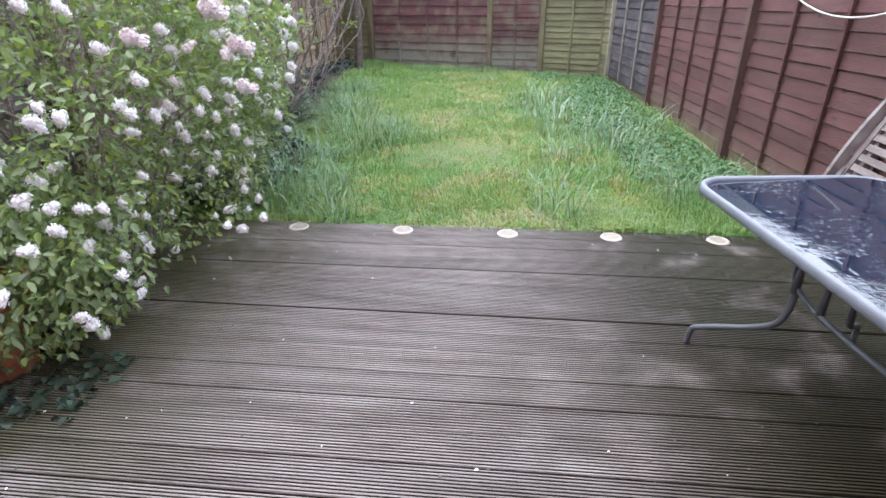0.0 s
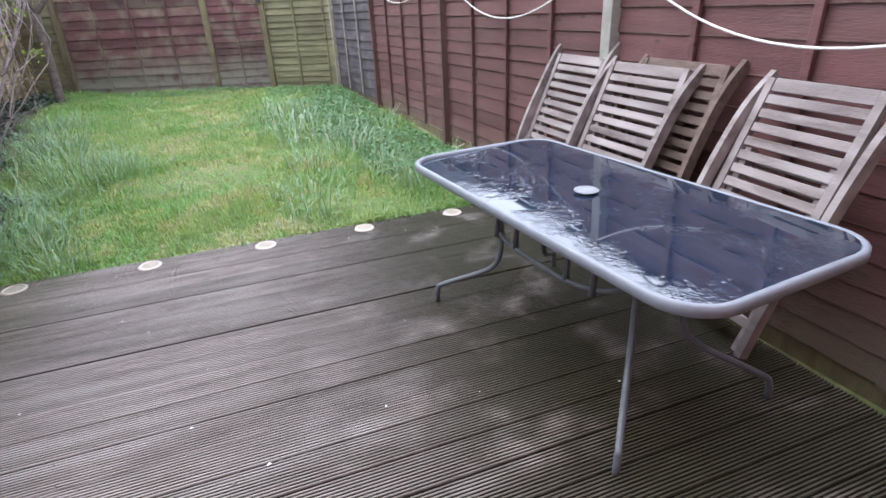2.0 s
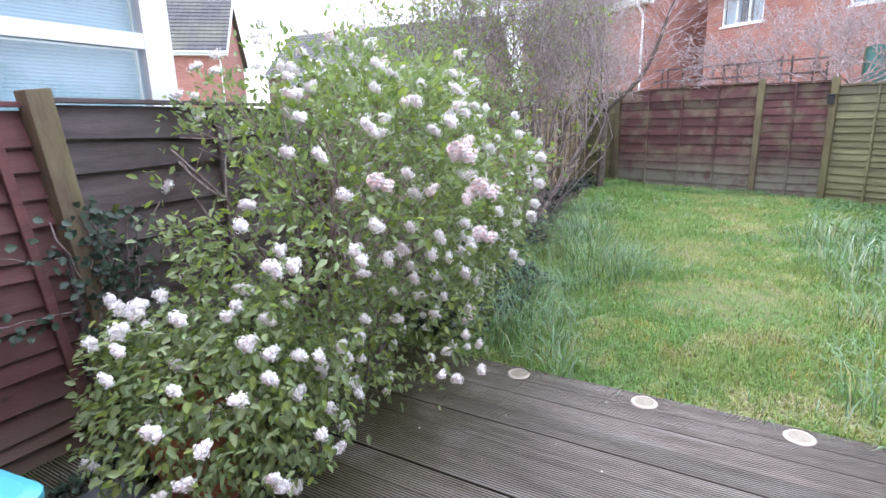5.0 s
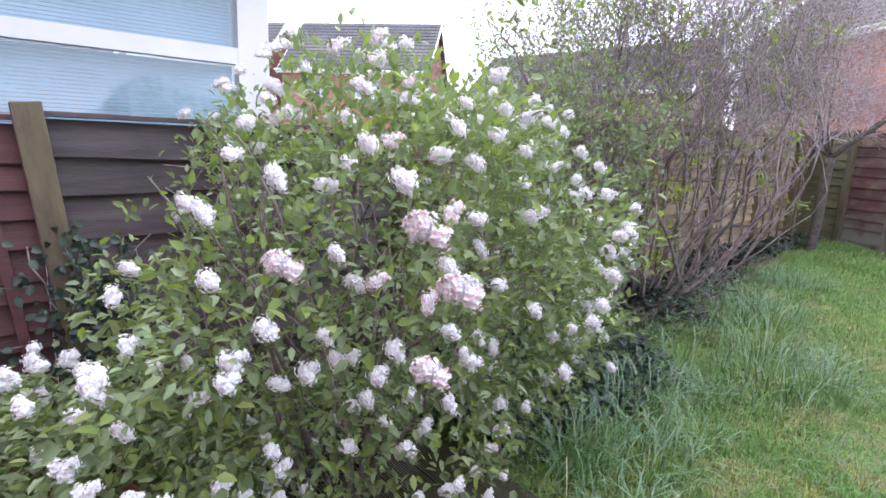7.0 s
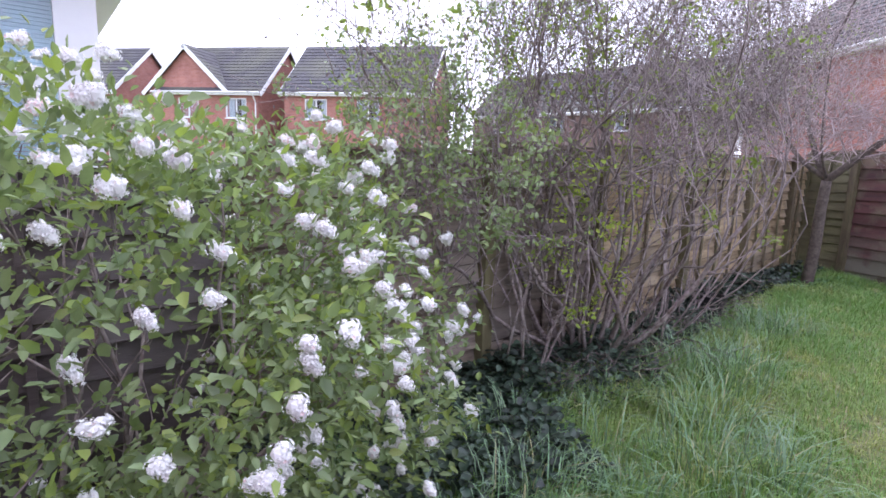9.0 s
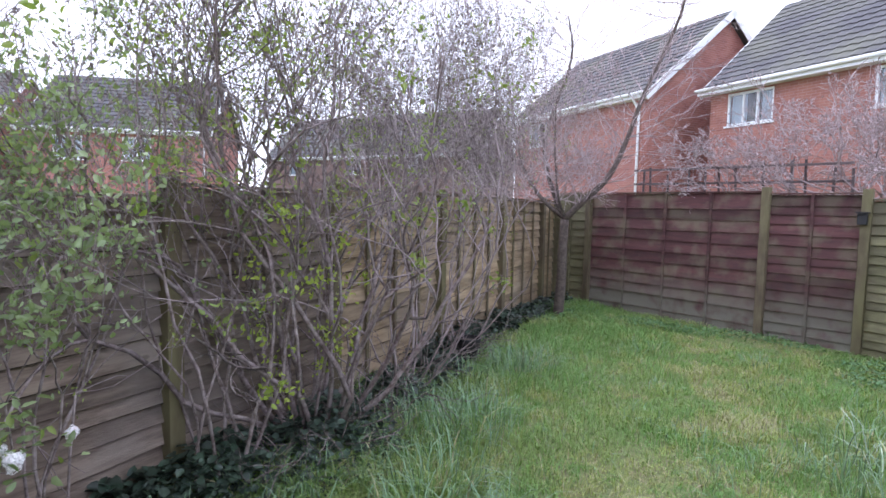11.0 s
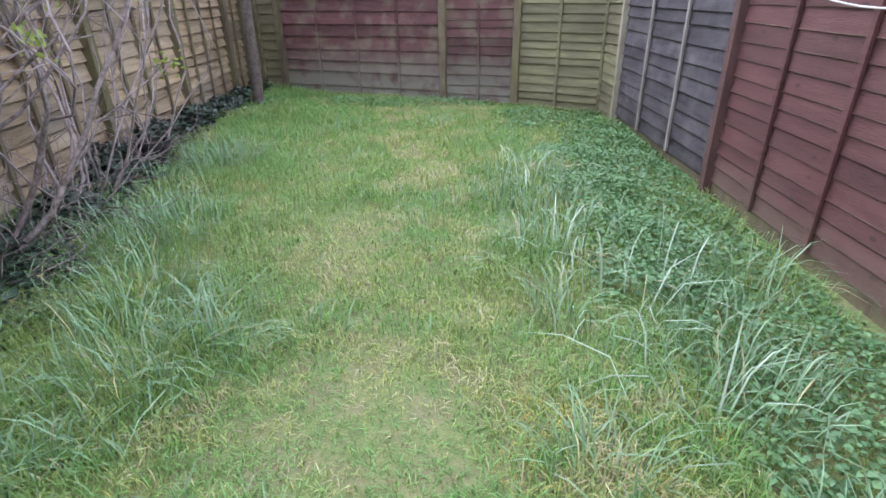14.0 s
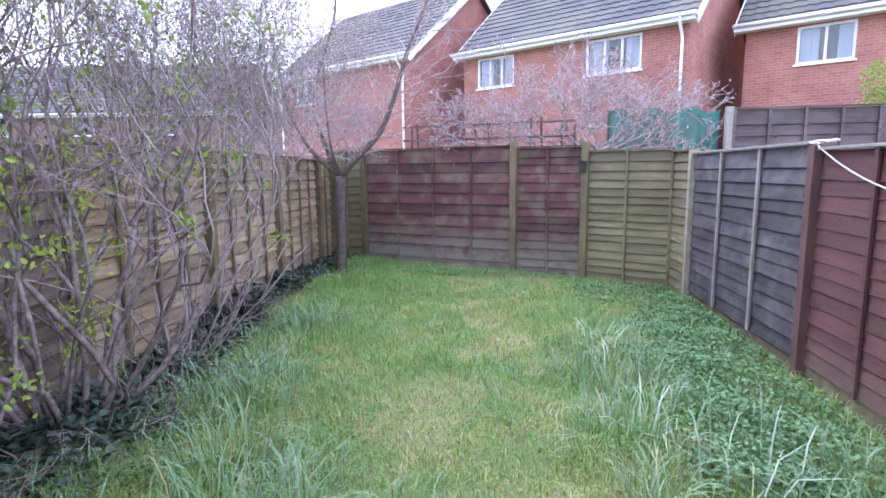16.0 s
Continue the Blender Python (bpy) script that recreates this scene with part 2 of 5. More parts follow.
brick_courses(BRICK)
ROOF = material("grey_roof_tile", (0.065, 0.062, 0.072), 0.8, second=(0.10, 0.095, 0.105), scale=1.2, detail_scale=8, bump=0.2,
                third=(0.17, 0.17, 0.12), third_scale=0.5, third_amount=0.5)
WHITE = material("white_upvc", (0.80, 0.81, 0.83), 0.35, second=(0.74, 0.75, 0.78), scale=2, bump=0.02, spread=0.01)
BLIND = material("pale_blue_blind", (0.42, 0.60, 0.68), 0.6, second=(0.36, 0.54, 0.62), scale=2, bump=0.02, spread=0.03)
CURTAIN = material("pale_curtain", (0.45, 0.47, 0.5), 0.9, second=(0.3, 0.32, 0.36), scale=4, stretch=(6, 6, 0.2), bump=0.05)
GLASS = bpy.data.materials.new("window_glass")
GLASS.use_nodes = True
_p = GLASS.node_tree.nodes["Principled BSDF"]
_p.inputs["Base Color"].default_value = (0.9, 0.96, 1, 1)
_p.inputs["Roughness"].default_value = 0.012
_p.inputs["Transmission Weight"].default_value = 1.0


LEAF = translucent(material("viburnum_leaf", (0.21, 0.265, 0.125), 0.42, second=(0.115, 0.155, 0.072), scale=9, bump=0.1, island=0.5,
                            third=(0.29, 0.36, 0.20), third_scale=3, third_amount=0.5), 0.3, (0.34, 0.47, 0.14))
LEAF_YOUNG = translucent(material("young_leaf", (0.25, 0.30, 0.09), 0.5, second=(0.18, 0.25, 0.06), scale=9, bump=0.1, island=0.35), 0.3, (0.4, 0.55, 0.08))
LEAF_FRESH = translucent(material("fresh_leaf", (0.36, 0.44, 0.08), 0.5, second=(0.27, 0.36, 0.07), scale=9, bump=0.1, island=0.3), 0.35, (0.5, 0.65, 0.08))
IVY = material("dark_ivy_leaf", (0.042, 0.070, 0.045), 0.42, second=(0.026, 0.045, 0.032), scale=9, bump=0.1, island=0.5)
WEED = translucent(material("ground_weed_leaf", (0.15, 0.27, 0.12), 0.5, second=(0.10, 0.20, 0.09), scale=9, bump=0.1, island=0.4), 0.2, (0.2, 0.4, 0.08))
BARK_DARK = material("dark_bark", (0.165, 0.13, 0.115), 0.9, second=(0.085, 0.065, 0.058), scale=20, bump=0.4)
BARK = material("grey_brown_bark", (0.35, 0.29, 0.285), 0.9, second=(0.13, 0.095, 0.085), scale=20, bump=0.4, island=0.25)
TWIG = material("pale_twig", (0.38, 0.315, 0.32), 0.85, second=(0.26, 0.205, 0.205), scale=15, bump=0.2, island=0.35)
TWIG_RED = material("pinkish_twig", (0.50, 0.41, 0.42), 0.85, second=(0.26, 0.19, 0.19), scale=15, bump=0.2, island=0.35)
PETAL = material("white_petal", (0.90, 0.90, 0.90), 0.6, second=(0.84, 0.80, 0.82), scale=25, bump=0.05, island=0.1)
PETAL_PINK = material("pink_petal", (0.84, 0.62, 0.64), 0.6, second=(0.80, 0.72, 0.72), scale=25, bump=0.05, island=0.15)
GRASS_A = translucent(material("lawn_blade", (0.185, 0.335, 0.100), 0.42, second=(0.13, 0.26, 0.080), scale=1.6, bump=0, island=0.4, third=(0.31, 0.37, 0.12), third_scale=1.6, third_amount=0.8), 0.3, (0.25, 0.45, 0.06))
GRASS_B = translucent(material("yellow_green_blade", (0.35, 0.39, 0.13), 0.5, second=(0.29, 0.35, 0.11), scale=2, bump=0, island=0.35), 0.3, (0.4, 0.5, 0.1))
MOSS = material("orange_moss", (0.46, 0.36, 0.075), 0.8, second=(0.36, 0.33, 0.09), scale=3, bump=0, island=0.3)
GRASS_C = material("straw_blade", (0.48, 0.44, 0.27), 0.7, second=(0.34, 0.30, 0.15), scale=2, bump=0, island=0.3)
GRASS_D = translucent(material("long_blue_blade", (0.24, 0.36, 0.22), 0.32, second=(0.15, 0.26, 0.13), scale=2, bump=0, island=0.4), 0.2, (0.25, 0.4, 0.15))
GRASS_PALE = material("pale_silvery_blade", (0.40, 0.48, 0.37), 0.35, second=(0.26, 0.36, 0.23), scale=2, bump=0, island=0.3)
CHAIR_WOOD = material("weathered_teak", (0.27, 0.225, 0.215), 0.8, second=(0.135, 0.105, 0.098), scale=8, stretch=(0.6, 3, 3), detail_scale=90, bump=0.35, spread=0.15,
                      third=(0.42, 0.38, 0.37), third_scale=4, third_amount=0.7)
TEAK_DARK = material("dark_damp_teak", (0.15, 0.105, 0.085), 0.8, second=(0.09, 0.062, 0.05), scale=8, stretch=(0.6, 3, 3), detail_scale=90, bump=0.35, spread=0.15)
FRAME_GREY = material("grey_painted_steel", (0.23, 0.245, 0.28), 0.4, second=(0.19, 0.205, 0.24), scale=10, bump=0.08, spread=0.02)
RING_GREY = material("matt_grey_plastic", (0.25, 0.26, 0.29), 0.8, second=(0.19, 0.2, 0.22), scale=30, bump=0.1, spec=0.2)
LEG_GREY = material("dark_grey_steel", (0.12, 0.13, 0.145), 0.45, second=(0.09, 0.095, 0.11), scale=12, bump=0.1, spread=0.02)
TABLE_GLASS = material("wet_dark_glass", (0.010, 0.017, 0.034), 0.02, second=(0.02, 0.033, 0.06), scale=22, stretch=(1.5, 0.7, 1), detail_scale=60, bump=0.013, spread=0.005, spec=0.5)
TABLE_GLASS.node_tree.nodes["Principled BSDF"].inputs["IOR"].default_value = 2.3
for link in list(TABLE_GLASS.node_tree.links):
    if link.to_socket.name == "Roughness":
        TABLE_GLASS.node_tree.links.remove(link)
TABLE_GLASS.node_tree.nodes["Principled BSDF"].inputs["Roughness"].default_value = 0.03


def rain_film(m):
    """Rain beads and rivulets on flat glass, thick in patches and thin between."""
    nt = m.node_tree
    p = nt.nodes["Principled BSDF"]
    tc = nt.nodes.new("ShaderNodeTexCoord")
    vo = nt.nodes.new("ShaderNodeTexVoronoi")
    vo.feature = "SMOOTH_F1"
    vo.inputs["Scale"].default_value = 42
    big = nt.nodes.new("ShaderNodeTexNoise")
    big.inputs["Scale"].default_value, big.inputs["Detail"].default_value = 4.5, 3
    rip = nt.nodes.new("ShaderNodeTexNoise")
    rip.inputs["Scale"].default_value, rip.inputs["Detail"].default_value, rip.inputs["Distortion"].default_value = 38, 4, 1.5
    for n in (vo, big, rip):
        nt.links.new(tc.outputs["Object"], n.inputs["Vector"])
    mask = nt.nodes.new("ShaderNodeMapRange")
    mask.inputs[1].default_value, mask.inputs[2].default_value = 0.47, 0.58
    nt.links.new(big.outputs[0], mask.inputs[0])
    bead = nt.nodes.new("ShaderNodeMapRange")
    bead.inputs[1].default_value, bead.inputs[2].default_value, bead.inputs[3].default_value, bead.inputs[4].default_value = 0.08, 0.26, 1.0, 0.0
    nt.links.new(vo.outputs["Distance"], bead.inputs[0])
    add = nt.nodes.new("ShaderNodeMath")
    add.operation = "ADD"
    nt.links.new(bead.outputs[0], add.inputs[0])
    nt.links.new(rip.outputs[0], add.inputs[1])
    mul = nt.nodes.new("ShaderNodeMath")
    mul.operation = "MULTIPLY"
    nt.links.new(add.outputs[0], mul.inputs[0])
    nt.links.new(mask.outputs[0], mul.inputs[1])
    b = nt.nodes.new("ShaderNodeBump")
    b.inputs["Strength"].default_value, b.inputs["Distance"].default_value = 0.5, 0.0016
    nt.links.new(mul.outputs[0], b.inputs["Height"])
    nt.links.new(b.outputs[0], p.inputs["Normal"])


rain_film(TABLE_GLASS)
ROPE = material("white_rope", (0.75, 0.72, 0.70), 0.8, second=(0.62, 0.58, 0.55), scale=60, bump=0.2)
TERRACOTTA = material("terracotta", (0.36, 0.13, 0.07), 0.85, second=(0.28, 0.10, 0.06), scale=8, bump=0.2)
BLACK_PLASTIC = material("black_plastic", (0.022, 0.022, 0.025), 0.5, second=(0.035, 0.035, 0.035), scale=8, bump=0.1)
GREY_BAG = material("grey_plastic", (0.12, 0.13, 0.15), 0.45, second=(0.17, 0.18, 0.2), scale=5, bump=0.3)
BLUE_PLASTIC = material("light_blue_plastic", (0.09, 0.42, 0.54), 0.4, second=(0.08, 0.38, 0.49), scale=5, bump=0.03, spread=0.01)
NET = translucent(material("green_netting", (0.09, 0.38, 0.38), 0.8, second=(0.03, 0.25, 0.26), scale=4, bump=0.3, spread=0.02), 0.3, (0.03, 0.4, 0.32))
LIGHT_RIM = material("aged_light_rim", (0.55, 0.47, 0.42), 0.5, metal=0.3, second=(0.42, 0.36, 0.32), scale=30, bump=0.1)
LIGHT_LENS = material("cloudy_lens", (0.34, 0.29, 0.23), 0.35, second=(0.25, 0.22, 0.17), scale=30, bump=0.1)


# ---- helpers for building ----
def part(name, bm, mat, parent=None, label="", smooth=False, kind=""):
    me = bpy.data.meshes.new(name)
    bm.normal_update()
    bm.to_mesh(me)
    bm.free()
    for m in (mat if isinstance(mat, (list, tuple)) else [mat]):
        me.materials.append(m)
    if smooth:
        me.polygons.foreach_set("use_smooth", [True] * len(me.polygons))
    ob = new(name, me)
    if parent is not None:
        ob.parent = parent
    return tagged(ob, label, kind=kind)


def shared(name, me, parent=None, m=None):
    ob = new(name, me)
    if parent is not None:
        ob.parent = parent
    if m is not None:
        ob.matrix_basis = m
    return ob


def thing(name, m, label, category, group="", kind=""):
    ob = new(name)
    ob.empty_display_size = 0.2
    ob.matrix_world = m
    return tagged(ob, label, category, group, kind)


def box(bm, x0, x1, y0, y1, z0, z1, m=None, bevel=0.0):
    vs = [bm.verts.new((x, y, z)) for x in (x0, x1) for y in (y0, y1) for z in (z0, z1)]
    fs = [bm.faces.new([vs[i] for i in q]) for q in ((0, 1, 3, 2), (4, 6, 7, 5), (0, 4, 5, 1), (2, 3, 7, 6), (0, 2, 6, 4), (1, 5, 7, 3))]
    if bevel:
        es = list({e for f in fs for e in f.edges})
        r = bmesh.ops.bevel(bm, geom=es, offset=bevel, segments=2, affect="EDGES", profile=0.6)
        vs = list({v for f in r["faces"] for v in f.verts} | {v for v in vs if v.is_valid})
    if m is not None:
        for v in vs:
            v.co = m @ v.co
    return vs


def tube(bm, pts, radii, sides=7, cap=True):
    """A tube along points."""
    pts = [Vector(p) for p in pts]
    if isinstance(radii, (int, float)):
        radii = [radii] * len(pts)
    rings = []
    ref = None
    for i, p in enumerate(pts):
        d = (pts[min(i + 1, len(pts) - 1)] - pts[max(i - 1, 0)]).normalized()
        if ref is None:
            ref = d.orthogonal().normalized()
        u = (ref - d * ref.dot(d))
        u = u.normalized() if u.length > 1e-4 else d.orthogonal().normalized()
        ref = u
        w = d.cross(u)
        rings.append([bm.verts.new(p + (u * math.cos(a) + w * math.sin(a)) * radii[i])
                      for a in (2 * math.pi * k / sides for k in range(sides))])
    for a, b in zip(rings, rings[1:]):
        for k in range(sides):
            bm.faces.new((a[k], a[(k + 1) % sides], b[(k + 1) % sides], b[k]))
    if cap:
        bm.faces.new(list(reversed(rings[0])))
        bm.faces.new(rings[-1])
    return rings


def smooth_path(pts, n=6):
    """A Catmull-Rom curve through the points."""
    p = [Vector(q) for q in pts]
    p = [p[0] * 2 - p[1]] + p + [p[-1] * 2 - p[-2]]
    out = []
    for i in range(1, len(p) - 2):
        for k in range(n):
            t = k / n
            a, b, c, d = p[i - 1], p[i], p[i + 1], p[i + 2]
            out.append(0.5 * ((2 * b) + (c - a) * t + (2 * a - 5 * b + 4 * c - d) * t * t + (3 * b - a - 3 * c + d) * t ** 3))
    out.append(p[-2])
    return out


def mesh_arrays(name, verts, faces, mats, index=None, smooth=False):
    """One mesh from numpy arrays of vertices and quads."""
    me = bpy.data.meshes.new(name)
    k = faces.shape[1]
    me.vertices.add(len(verts))
    me.vertices.foreach_set("co", verts.astype(np.float32).ravel())
    me.loops.add(faces.size)
    me.loops.foreach_set("vertex_index", faces.astype(np.int32).ravel())
    me.polygons.add(len(faces))
    me.polygons.foreach_set("loop_start", np.arange(0, faces.size, k, dtype=np.int32))
    if index is not None:
        me.polygons.foreach_set("material_index", index.astype(np.int32))
    if smooth:
        me.polygons.foreach_set("use_smooth", [True] * len(faces))
    for m in mats:
        me.materials.append(m)
    me.update(calc_edges=True)
    return me


rng = np.random.default_rng(7)
R = random.Random(11)


def ground_height(x, y):
    """Height of the lawn's soil: nearly level, with a soft unevenness and raised edges."""
    return -0.05 + 0.02 * math.sin(x * 2.1 + y) + 0.015 * math.cos(y * 2.9 - x)


# ---- ground ----
def build_ground():
    bm = bmesh.new()
    xs = [-600, -120, -40, -15, -6] + [-4.4 + i * 0.25 for i in range(31)] + [6, 15, 40, 120, 600]
    ys = [-600, -120, -40, -12, -6] + [-5 + i * 0.25 for i in range(66)] + [16, 30, 60, 120, 600]
    grid = [[bm.verts.new((x, y, ground_height(x, y) if -5 < x < 4 and 0.3 < y < 12 else -0.25)) for x in xs] for y in ys]
    for a, b in zip(grid, grid[1:]):
        for i in range(len(xs) - 1):
            bm.faces.new((a[i], a[i + 1], b[i + 1], b[i]))
    return part("ground", bm, SOIL, label="damp mossy earth under the overgrown lawn", smooth=True, kind="structure")


build_ground()

# ---- deck ----
DECK_BACK, PITCH = 0.09, 0.152
DECK_X0, DECK_X1 = -2.9, 1.88


def deck_board_mesh(length):
    """A grooved board along x, 28 mm thick, top at z = 0, 144 mm wide from y = 0 down to y = -0.144."""
    bm = bmesh.new()
    prof = [(0, -0.028), (0, -0.004), (-0.003, 0.0)]
    g, n = 0.01345, 11
    for i in range(n - 1):
        y = -0.0080 - i * g
        prof += [(y, 0.0), (y - 0.0007, -0.0025), (y - 0.0012, -0.012), (y - 0.0057, -0.012), (y - 0.0062, -0.0025), (y - 0.0069, 0.0)]
    prof += [(-0.1415, 0.0), (-0.144, -0.005), (-0.144, -0.028)]
    rows = [[bm.verts.new((x, y, z)) for y, z in prof] for x in (0, length)]
    k = len(prof)
    for i in range(k):
        f = bm.faces.new((rows[0][i], rows[0][(i + 1) % k], rows[1][(i + 1) % k], rows[1][i]))
        f.material_index = 1 if prof[i][1] < -0.002 and prof[(i + 1) % k][1] < -0.002 else 0
    bm.faces.new(rows[0])
    bm.faces.new(list(reversed(rows[1])))
    me = bpy.data.meshes.new("deck_board")
    bmesh.ops.recalc_face_normals(bm, faces=bm.faces)
    bm.to_mesh(me)
    bm.free()
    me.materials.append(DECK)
    me.materials.append(DECK_GROOVE)
    return me


deck = thing("decking", pose(0, 0, 0), "weathered grey-brown grooved timber decking at the house end of the garden", "decking", kind="structure")
for row in range(31):
    y = DECK_BACK - row * PITCH
    if row == 0:
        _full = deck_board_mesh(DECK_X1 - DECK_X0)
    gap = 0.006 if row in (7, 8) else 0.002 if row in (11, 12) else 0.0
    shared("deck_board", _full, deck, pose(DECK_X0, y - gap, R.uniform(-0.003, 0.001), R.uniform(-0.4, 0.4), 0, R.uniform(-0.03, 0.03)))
bm = bmesh.new()
box(bm, DECK_X0, DECK_X1, -4.6, DECK_BACK - 0.03, -0.20, -0.03)
part("joists", bm, DECK_SIDE, deck, "dark timber frame under the boards")


# ---- fences ----
def lap_board(length, height, seed, wavy, lap=0.03):
    """One lapped board: thick wavy lower edge that stands proud, thin upper edge."""
    r = random.Random(seed)
    n = 10
    bm = bmesh.new()
    rows = []
    raw = r.random() < 0.6
    a, b, c = r.uniform(0, 6), r.uniform(2, 5), r.uniform(0.4, 1)
    for i in range(n + 1):
        s = i / n
        dz = wavy * c * (math.sin(a + b * s) * 0.6 + r.uniform(-0.25, 0.25))
        x = s * length
        rows.append([bm.verts.new(v) for v in ((x, 0.0, height + 0.02), (x, -0.004, height + 0.02), (x, -lap, dz + 0.006), (x, -lap + 0.003, dz), (x, -0.008, dz))])
    for p, q in zip(rows, rows[1:]):
        for k in range(5):
            f = bm.faces.new((p[k], q[k], q[(k + 1) % 5], p[(k + 1) % 5]))
            if k == 2 and raw:
                f.material_index = 1
    bm.faces.new(rows[0])
    bm.faces.new(list(reversed(rows[-1])))
    bmesh.ops.recalc_face_normals(bm, faces=bm.faces)
    me = bpy.data.meshes.new("board")
    bm.to_mesh(me)
    bm.free()
    return me


def wood_box(name, size, mat, parent, m, label=""):
    bm = bmesh.new()
    box(bm, 0, size[0], 0, size[1], 0, size[2], bevel=min(0.004, min(size) * 0.2))
    ob = part(name, bm, mat, parent, label)
    ob.matrix_basis = m
    return ob


def fence_panel(fence, a, b, z0, z1, mat, label, battens=3, rows=11, wavy=0.012, batten_mat=None, lap=0.03, edge=None, tilt=0.0, top_tall=1.0, gravel=None, tints=None, cap_mat=None, group="lapped fence panels"):
    """A lapped panel from a to b (plan points), seen from the side on the right hand of the way from b to a."""
    a, b = Vector(a), Vector(b)
    length = (b - a).length
    ang = math.degrees(math.atan2(b.y - a.y, b.x - a.x))
    root = thing("fence_panel", pose(a.x, a.y, z0, 0, 0, ang), label, "")
    root.parent = fence
    h = z1 - z0
    base = 0.0
    if gravel:
        wood_box("gravel_board", (length, 0.03, 0.15), gravel, root, pose(0, -0.005, 0), "damp algae-stained gravel board")
        base = 0.15
    share = [R.uniform(0.82, 1.18) for _ in range(rows)]
    share[-1] *= top_tall
    steps = [(h - base - 0.03) * q / sum(share) for q in share]
    z = base + 0.004
    for i, step in enumerate(steps):
        me = lap_board(length - 0.004, step, R.randint(0, 10 ** 6), wavy, lap)
        me.materials.append((tints or {}).get(i, mat))
        me.materials.append(edge or mat)
        shared("board", me, root, pose(0.002, 0, z, R.uniform(-0.3, 0.3), R.uniform(-0.25, 0.25), 0))
        z += step
    bmat = batten_mat or mat
    for k in range(battens + 2):
        x = (length - 0.04) * k / (battens + 1)
        wood_box("batten", (0.04, 0.022, h - base), bmat, root, pose(x, -0.026 - lap, base, 0, -tilt, 0))
    wood_box("cap", (length, 0.062, 0.022), cap_mat or bmat, root, pose(0, -0.056, h + 0.001))
    return root


def fence_post(fence, x, y, z0, z1, mat, label, w=0.08, ang=0.0, pointed=False):
    bm = bmesh.new()
    box(bm, -w / 2, w / 2, -w / 2, w / 2, 0, z1 - z0, bevel=0.006)
    if pointed:
        for v in bm.verts:
            if v.co.z > z1 - z0 - 0.01:
                v.co.x *= 0.55
                v.co.y *= 0.55
    ob = part("fence_post", bm, mat)
    ob.matrix_world = pose(x, y, z0, 0, 0, ang)
    ob.parent = fence
    return tagged(ob, label)


GZ = -0.08
fence_r = thing("fence", pose(0, 0, 0), "red-brown and black lapped timber fence along one side", "fence")
fence_b = thing("fence", pose(0, 0, 0), "old mossy lapped timber fence across the garden end", "fence")
fence_l = thing("fence", pose(0, 0, 0), "tan and grey-brown lapped timber fence behind the shrubs", "fence")
# right boundary, from the house to the far corner
RF = [(2.33, -5.6), (2.28, -2.95), (2.20, -0.46), (2.07, 2.05), (2.02, 4.75), (1.90, 7.3)]
right_mat = (FENCE_RED, FENCE_RED, FENCE_RED, FENCE_RED, FENCE_DARK)
for i in range(5):
    a, b = RF[i], RF[i + 1]
    dark = i == 4
    fence_panel(fence_r, b, a, -0.30 if i < 2 else GZ, 1.75 if dark else 1.66 if i < 3 else 1.70, right_mat[i],
                "black-weathered lapped fence panel with pale battens" if dark else "red-brown stained lapped fence panel beside the lawn" if i > 2 else "red-brown stained lapped fence panel beside the decking",
                battens=2 if dark else 3, rows=12 if dark else 13, wavy=0.010, lap=0.028 if dark else 0.020, edge=None if dark else RAW_EDGE, top_tall=1.0 if dark else 1.5, gravel=POST_WOOD, batten_mat=BATTEN_PALE if dark else FENCE_RED, cap_mat=BATTEN_PALE)
# back boundary
P = {"corner": (1.90, 7.38), "bend": (1.86, 8.05), "p3": (0.74, 8.65), "p2": (-0.32, 8.98), "p1": (-3.04, 9.90), "left": (-3.80, 10.16)}
fence_panel(fence_b, P["bend"], P["corner"], GZ, 1.80, FENCE_GREEN, "narrow algae-green lapped fence piece in the corner", battens=0, rows=16, wavy=0.006)
fence_panel(fence_b, P["p3"], P["bend"], GZ, 1.84, FENCE_GREEN, "algae-green lapped fence panel with close boards", battens=1, rows=16, wavy=0.006)
fence_panel(fence_b, P["p2"], P["p3"], GZ, 1.92, FENCE_OLD, "short old red-brown lapped fence panel", battens=1, rows=15, wavy=0.008, lap=0.026, edge=RAW_EDGE)
fence_panel(fence_b, P["p1"], P["p2"], GZ, 1.95, FENCE_OLD, "old red-brown lapped fence panel with mossy green patches", battens=3, rows=11, edge=RAW_EDGE)
fence_panel(fence_b, P["left"], P["p1"], GZ, 1.95, FENCE_GREEN, "dark mossy lapped fence panel behind the bare tree", battens=1, rows=14)
